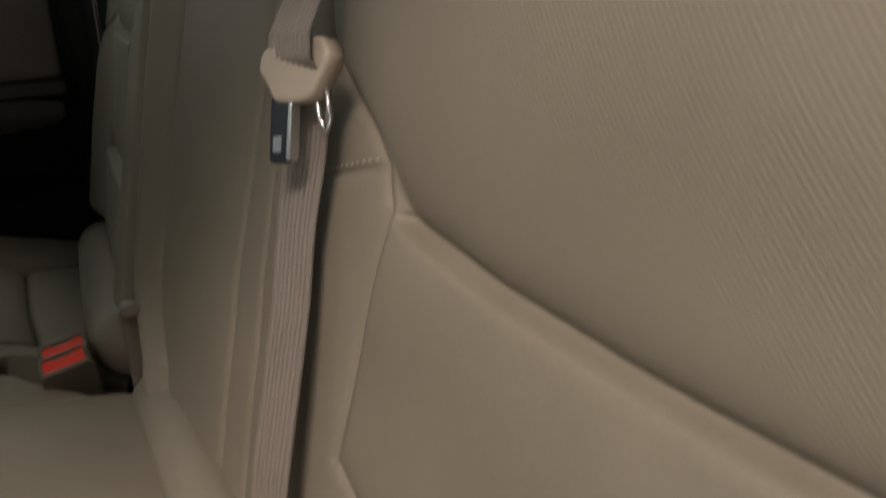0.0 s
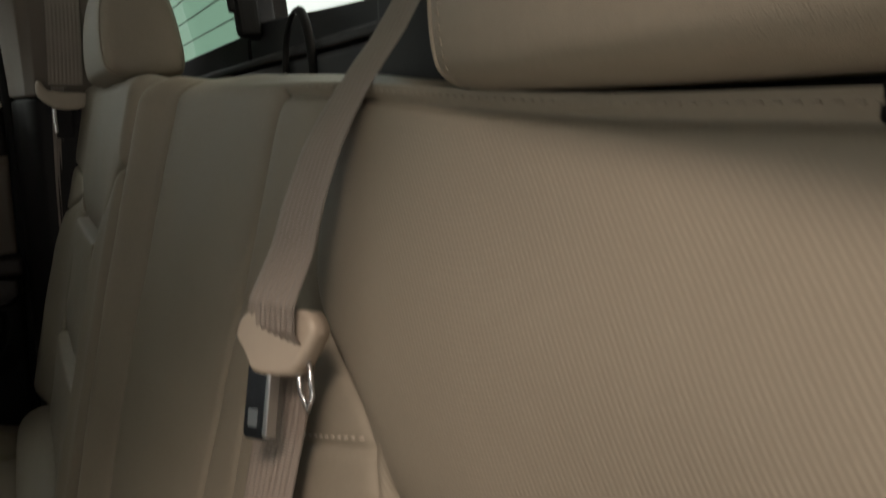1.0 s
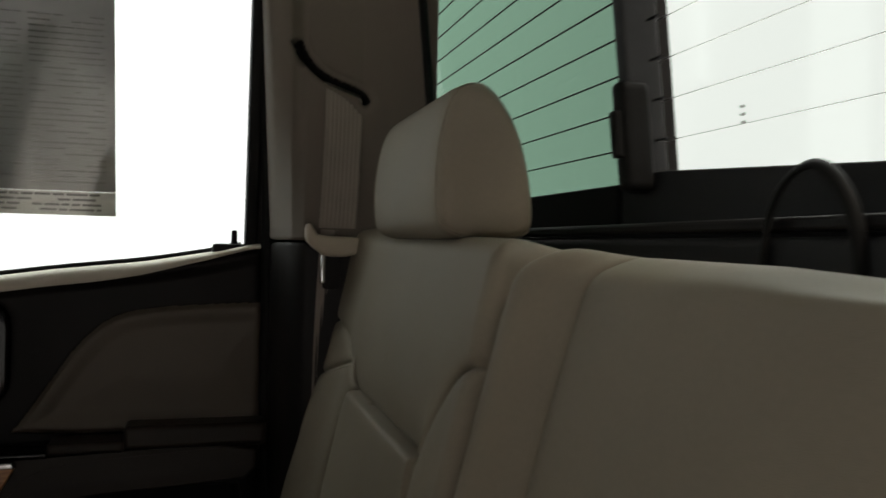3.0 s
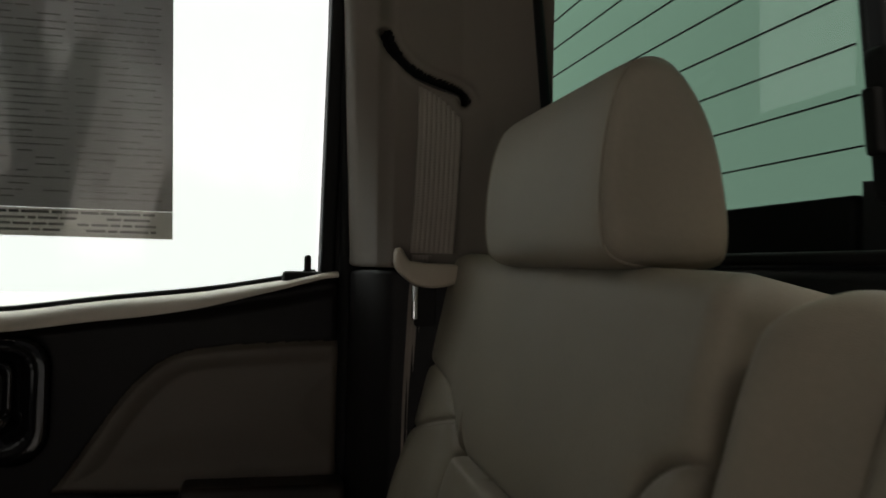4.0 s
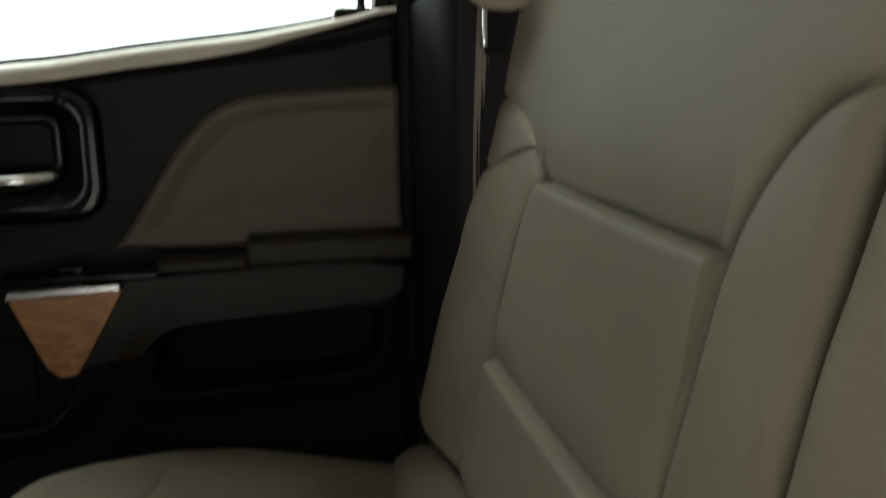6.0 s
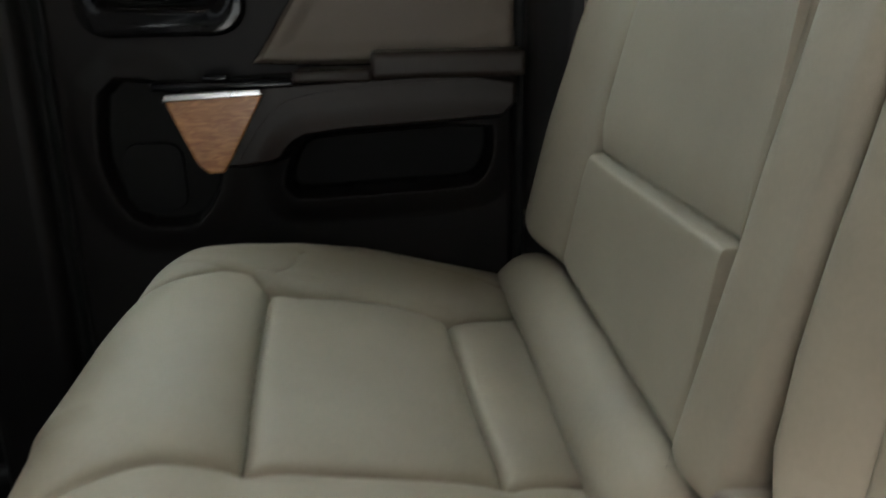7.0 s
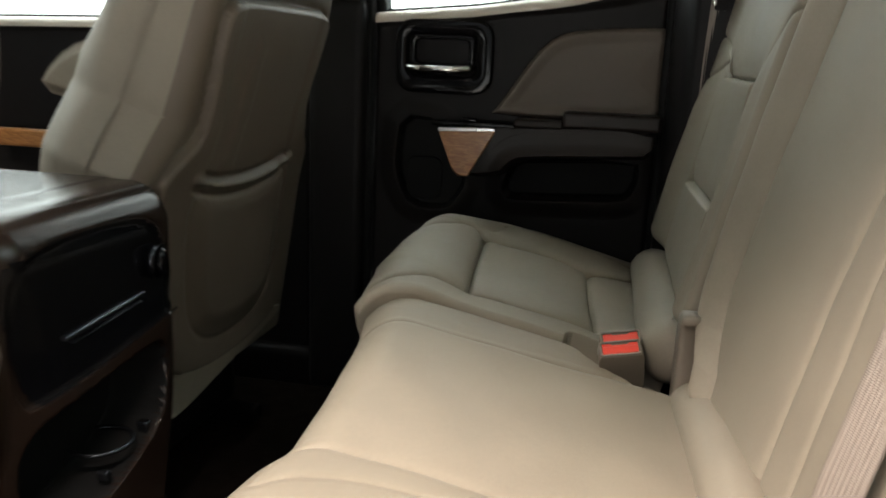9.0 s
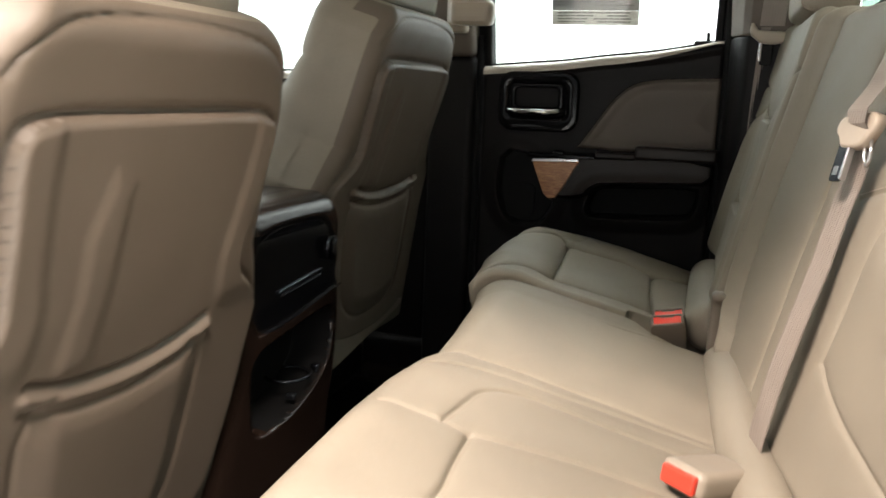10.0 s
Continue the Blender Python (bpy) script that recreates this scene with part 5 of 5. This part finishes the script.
def front_seat(label, x_ref, z_ref, lean, yc, dz, bend, bag_k=1.0):
    """A front seat seen from behind; its back panel passes x_ref at z_ref, leaning by lean; dz: how much higher it is set;
    bend: how far the foot of the back comes rearwards out of that plane; bag_k: how wide its pocket is."""
    seat = thing("bucket_seat", label, "car seat", "front seats")
    la, w = math.atan(lean), 0.285
    fr = ((x_ref - (z_ref - 0.2) * lean, yc, 0.2), (0, 1, 0), (math.sin(la), 0, math.cos(la)), (math.cos(la), 0, -math.sin(la)))
    s = lambda zz: (zz + dz - 0.2) / math.cos(la)
    zs = [0.20, 0.30, 0.45, 0.555, 0.595, 0.64, 0.72, 0.80, 0.85, 0.885, 0.91]
    ks = [0.82, 0.94, 0.99, 1.0, 0.93, 0.835, 0.805, 0.785, 0.745, 0.66, 0.60]
    k_at = lambda v: np.interp(v, [s(q) for q in zs], ks)
    spread_out = lambda pts: [(y / float(np.interp(zz, zs, ks)), s(zz)) for y, zz in pts]
    half = [(0.0, 0.813), (0.10, 0.813), (0.165, 0.810), (0.188, 0.800), (0.193, 0.775), (0.188, 0.72), (0.183, 0.65), (0.190, 0.615), (0.226, 0.592), (0.256, 0.565), (0.258, 0.50), (0.252, 0.40), (0.236, 0.32), (0.19, 0.262), (0.10, 0.242), (0.0, 0.238)]
    ring = soften(spread_out(half + [(-y, zz) for y, zz in half[-2:0:-1]]), 1, True)
    mouth = soften(spread_out([(y * bag_k, zz) for y, zz in ((-0.172, 0.556), (-0.12, 0.543), (-0.04, 0.534), (0.04, 0.534), (0.12, 0.543), (0.172, 0.556))]), 2)
    bag = soften(spread_out([(y * bag_k, zz) for y, zz in ((-0.172, 0.556), (-0.168, 0.42), (-0.150, 0.33), (-0.09, 0.290), (0.0, 0.283), (0.09, 0.290), (0.150, 0.33), (0.168, 0.42), (0.172, 0.556), (0.0, 0.534))]), 2, True)
    inner = [soften(spread_out([(sg * 0.150, 0.775), (sg * 0.146, 0.70), (sg * 0.140, 0.60), (sg * 0.158, 0.557)]), 2) for sg in (-1, 1)]
    badge = spread_out([(-0.105, 0.565), (-0.062, 0.565), (-0.050, 0.745), (-0.075, 0.760), (-0.095, 0.70)])
    top_line = soften(spread_out([(-0.20, 0.838), (-0.175, 0.870), (-0.13, 0.888), (0.0, 0.894), (0.13, 0.888), (0.175, 0.870), (0.20, 0.838)]), 2)

    def height(u, v):
        g = poly_gap(u, v, ring)
        # the panel stands proud of the shell, with a shadow gap all round
        h = 0.009 * step_up(-g, 0.0, 0.012) - 0.007 * np.exp(-(np.maximum(g, 0) / 0.006) ** 2) * (g > -0.004)
        b = poly_gap(u, v, bag)
        h = h + 0.010 * step_up(-b, 0.0, 0.05) - 0.0025 * np.exp(-(b / 0.005) ** 2)
        gm = line_gap(u, v, mouth)
        h = h + 0.007 * np.exp(-(gm / 0.0070) ** 2) - 0.004 * np.exp(-(line_gap(u, v, [(q[0], q[1] - 0.017) for q in mouth]) / 0.004) ** 2)
        h = h - 0.008 * np.exp(-(line_gap(u, v, [(q[0], q[1] + 0.012) for q in mouth]) / 0.005) ** 2) * (np.abs(u) < 0.15)
        # between the side creases the panel is hollowed
        for ln, sg in zip(inner, (-1, 1)):
            edge_u = np.interp(v, [q[1] for q in sorted(ln, key=lambda q: q[1])], [q[0] for q in sorted(ln, key=lambda q: q[1])])
            h = h + 0.0035 * step_up(sg * (u - edge_u), -0.012, 0.012) * step_up(v, s(0.56), s(0.60)) * (g < 0)
        h = h + 0.003 * step_up(-poly_gap(u, v, badge), -0.010, 0.014)
        h = h - 0.005 * np.exp(-line_gap(u, v, top_line) / 0.0025) - 0.003 * np.exp(-line_gap(u, v, top_line) / 0.012)
        return h + creases(u, v, 6, 0.0005)

    def cover(u, v):
        u = u / k_at(v)
        r = np.zeros(u.shape, dtype=int)
        r[poly_gap(u, v, ring) < 0] = 1
        r[poly_gap(u, v, bag) < 0] = 3
        r[line_gap(u, v, mouth) < 0.011] = 2
        r[(np.abs(u) > w - 0.0008) | (v > s(0.901))] = 4
        return r

    def waist(u, v, h):
        foot = np.clip((s(0.56) - v) / 0.34, 0, 1.2)
        return u * k_at(v), v, h + bend * foot ** 1.5

    padded(seat, fr, (-w, w), (s(0.215), s(0.905)), (0.034, 0.034, 0.014, 0.040), 0.10, height, cover,
           [("back_shell", shaded_back_vinyl, ""), ("back_panel", shaded_back_vinyl, "taupe vinyl back panel, darkened for its shade"), ("pocket_edge", shaded_back_vinyl, "padded map pocket edge"), ("map_pocket", shaded_back_vinyl, ""), ("side_panel", leather, "taupe leather side panel")], 0.0026, waist)
    # front of the backrest
    o, a, b, n = (Vector(q) for q in fr)
    fo = o - n * 0.165
    side_lines = [[(sg * w * 0.62, s(0.36)), (sg * w * 0.66, s(0.60)), (sg * w * 0.60, s(0.765)), (sg * w * 1.1, s(0.775))] for sg in (-1, 1)]

    def front_h(u, v):
        return 0.030 * np.exp(-((np.abs(u) - w * 0.78) / 0.05) ** 2) * step_up(-v, -s(0.78), -s(0.66)) + seam(u, v, side_lines, 0.004, 0.003, 0.005, 0.012)

    def front_waist(u, v, h):
        u, v, h2 = waist(u, v, h)
        return u, v, h - (h2 - h)

    padded(seat, (fo, a, b, -n), (-w - 0.003, w + 0.003), (s(0.215), s(0.908)), (0.045, 0.045, 0.02, 0.045), 0.08, front_h, lambda u, v: np.zeros(u.shape, dtype=int), [("backrest", leather, "")], 0.006, front_waist)
    base_x = x_ref - (z_ref - 0.33) * lean
    padded(seat, ((base_x - 0.12, yc, 0.36 + dz), (0, 1, 0), (-1, 0, 0.10), (0.10, 0, 1)), (-0.26, 0.26), (-0.02, 0.50), (0.05, 0.05, 0.03, 0.05), 0.15,
           lambda u, v: 0.02 * np.exp(-((np.abs(u) - 0.21) / 0.06) ** 2), lambda u, v: np.zeros(u.shape, dtype=int), [("cushion", leather, "")], 0.010)
    box("seat_base", (base_x - 0.55, yc - 0.22, 0.03), (base_x - 0.06, yc + 0.22, 0.24 + dz), dark_plastic, seat, 0.03)
    # trailing flap under the back shell
    fx = fr[0][0] + 0.05 * lean + bend - 0.006
    plate("rear_flap", soften([(-0.215, 0.255 + dz), (0.215, 0.255 + dz), (0.205, 0.238 + dz), (0.17, 0.230 + dz), (0.0, 0.205 + dz), (-0.17, 0.178 + dz), (-0.205, 0.186 + dz)], 2, True), ((fx - 0.03, yc, 0), (0, 1, 0), (0.25 * lean, 0, 1), (1, 0, 0)), 0.018, leather, seat, 0.006, "taupe flap under the back shell")
    for sg in (-1, 1):
        box("seat_rail", (base_x - 0.60, yc + sg * 0.18 - 0.02, 0.0), (base_x + 0.0, yc + sg * 0.18 + 0.02, 0.035), dark_plastic, seat, 0.006)
    return x_ref + (0.90 + dz - z_ref) * lean - 0.085


hx = front_seat("taupe leather front passenger seat seen from behind", -0.570, 0.556, 0.30, 1.108, 0.0, 0.062)
head_restraint(hx, 1.108, 0.912, 0.29, "taupe leather head restraint on the front passenger seat", "front head restraints", leather, -1)
hx = front_seat("taupe leather driver's seat seen from behind", -0.393, 0.73, 0.30, 0.172, -0.084, 0.02, 0.80)
head_restraint(hx, 0.172, 0.816, 0.29, "taupe leather head restraint on the driver's seat", "front head restraints", leather, -1)

# front belt and its height slide on the middle pillar
fbelt = thing("front_belt", "beige front seat belt on the middle pillar", "seat belt")
box("height_slide", (-0.550, 1.435, 0.90), (-0.500, 1.478, 1.10), beige_plastic, fbelt, 0.012)
box("belt_cover", (-0.535, 1.400, 0.915), (-0.425, 1.445, 0.975), beige_plastic, fbelt, 0.020, "beige belt bracket cover")

# ---- centre console ----
console_plastic = material("dark_console_plastic", (0.016, 0.0096, 0.0070), 0.22, spread=0.15, bump=0.15, bump_scale=900, kind="leather", gloss=0.26)
console = thing("center_console", "dark brown centre console with glossy black rear panel", "console")
CF = ((-0.515, 0.640, 0), (0, 1, 0), (0, 0, 1), (1, 0, 0))
PANEL = soften([(0.490, 0.530), (0.494, 0.470), (0.520, 0.386), (0.560, 0.380), (0.640, 0.388), (0.760, 0.404), (0.800, 0.412), (0.800, 0.440), (0.770, 0.500), (0.748, 0.536), (0.700, 0.546), (0.560, 0.546)], 1, True)
TRAY = soften([(0.522, 0.360), (0.522, 0.300), (0.540, 0.215), (0.60, 0.205), (0.680, 0.222), (0.745, 0.255), (0.766, 0.290), (0.772, 0.380), (0.70, 0.378), (0.60, 0.368)], 2, True)


def console_h(u, v):
    y = u + 0.640
    g = poly_gap(y, v, PANEL)
    t = poly_gap(y, v, TRAY)
    h = -0.005 * step_up(-g, -0.001, 0.006)
    return h - 0.075 * step_up(-t, 0.0, 0.010) - 0.030 * step_up(0.36 - v, 0.0, 0.34) - 0.020 * step_up(np.abs(u), 0.13, 0.20)


def console_cover(u, v):
    r = np.zeros(u.shape, dtype=int)
    r[poly_gap(u + 0.640, v, PANEL) < 0] = 1
    r[poly_gap(u + 0.640, v, TRAY) < -0.001] = 2
    return r


def console_waist(u, v, h):
    # wider low down on the near side, drawn in at the top
    left = np.interp(v, [0.0, 0.33, 0.45, 0.53, 0.60], [1.32, 1.22, 1.04, 0.86, 0.84])
    return np.where(u < 0, u * left, u), v, h


padded(console, CF, (-0.19, 0.172), (0.03, 0.576), (0.035, 0.030, 0.02, 0.052), 0.60, console_h, console_cover,
       [("body", console_plastic, ""), ("rear_panel", black_gloss, "glossy black rear panel"), ("tray", black_rubber, "black recessed tray with cup holder")], 0.003, console_waist)
strip = box("bright_strip", (-0.525, 0.578, -0.0035), (-0.515, 0.724, 0.0035), dark_steel, console, 0.003, "thin bright strip")
strip.matrix_world = Matrix.Translation((0, 0, 0.443)) @ pose(0, 0, 0, 4, 0, 0) @ Matrix.Translation((0, 0, -0.045))
strip = box("bright_strip", (-0.525, 0.590, -0.0012), (-0.517, 0.720, 0.0012), dark_steel, console, 0.001, "thin bright strip")
strip.matrix_world = Matrix.Translation((0, 0, 0.434)) @ pose(0, 0, 0, 4, 0, 0) @ Matrix.Translation((0, 0, -0.045))
tube("vent_knob", [(-0.514, 0.752, 0.500), (-0.511, 0.738, 0.500), (-0.510, 0.731, 0.494), (-0.510, 0.731, 0.484), (-0.514, 0.737, 0.466)], 0.0035, dark_steel, console, "bright edge of the vent lever", 8)
tube("vent_knob", [(-0.514, 0.762, 0.498), (-0.508, 0.750, 0.492), (-0.508, 0.748, 0.474), (-0.514, 0.756, 0.464)], 0.006, black_gloss, console, "", 8)
tube("panel_edge", [(-0.5165, y, zz) for y, zz in soften([(0.520, 0.383), (0.560, 0.377), (0.640, 0.385), (0.760, 0.401), (0.796, 0.409)], 2)], 0.0016, console_plastic, console)
tube("cup_holder_ring", [(-0.565 + 0.038 * math.cos(f * math.pi / 12), 0.690 + 0.040 * math.sin(f * math.pi / 12), 0.262) for f in range(-9, 10)], 0.003, dark_steel, console, "thin cup holder ring")
box("cup_latch", (-0.545, 0.735, 0.252), (-0.530, 0.748, 0.270), dark_steel, console, 0.003)
box("cup_latch", (-0.545, 0.650, 0.232), (-0.530, 0.660, 0.244), dark_steel, console, 0.003)
# lid in two leaves with a gap between them
lid = box("lid", (-0.98, 0.470, 0.540), (-0.592, 0.800, 0.577), console_plastic, console, 0.016, "dark padded console lid")
box("lid_edge", (-0.586, 0.476, 0.534), (-0.540, 0.792, 0.573), console_plastic, console, 0.014, "rounded rear edge of the lid")
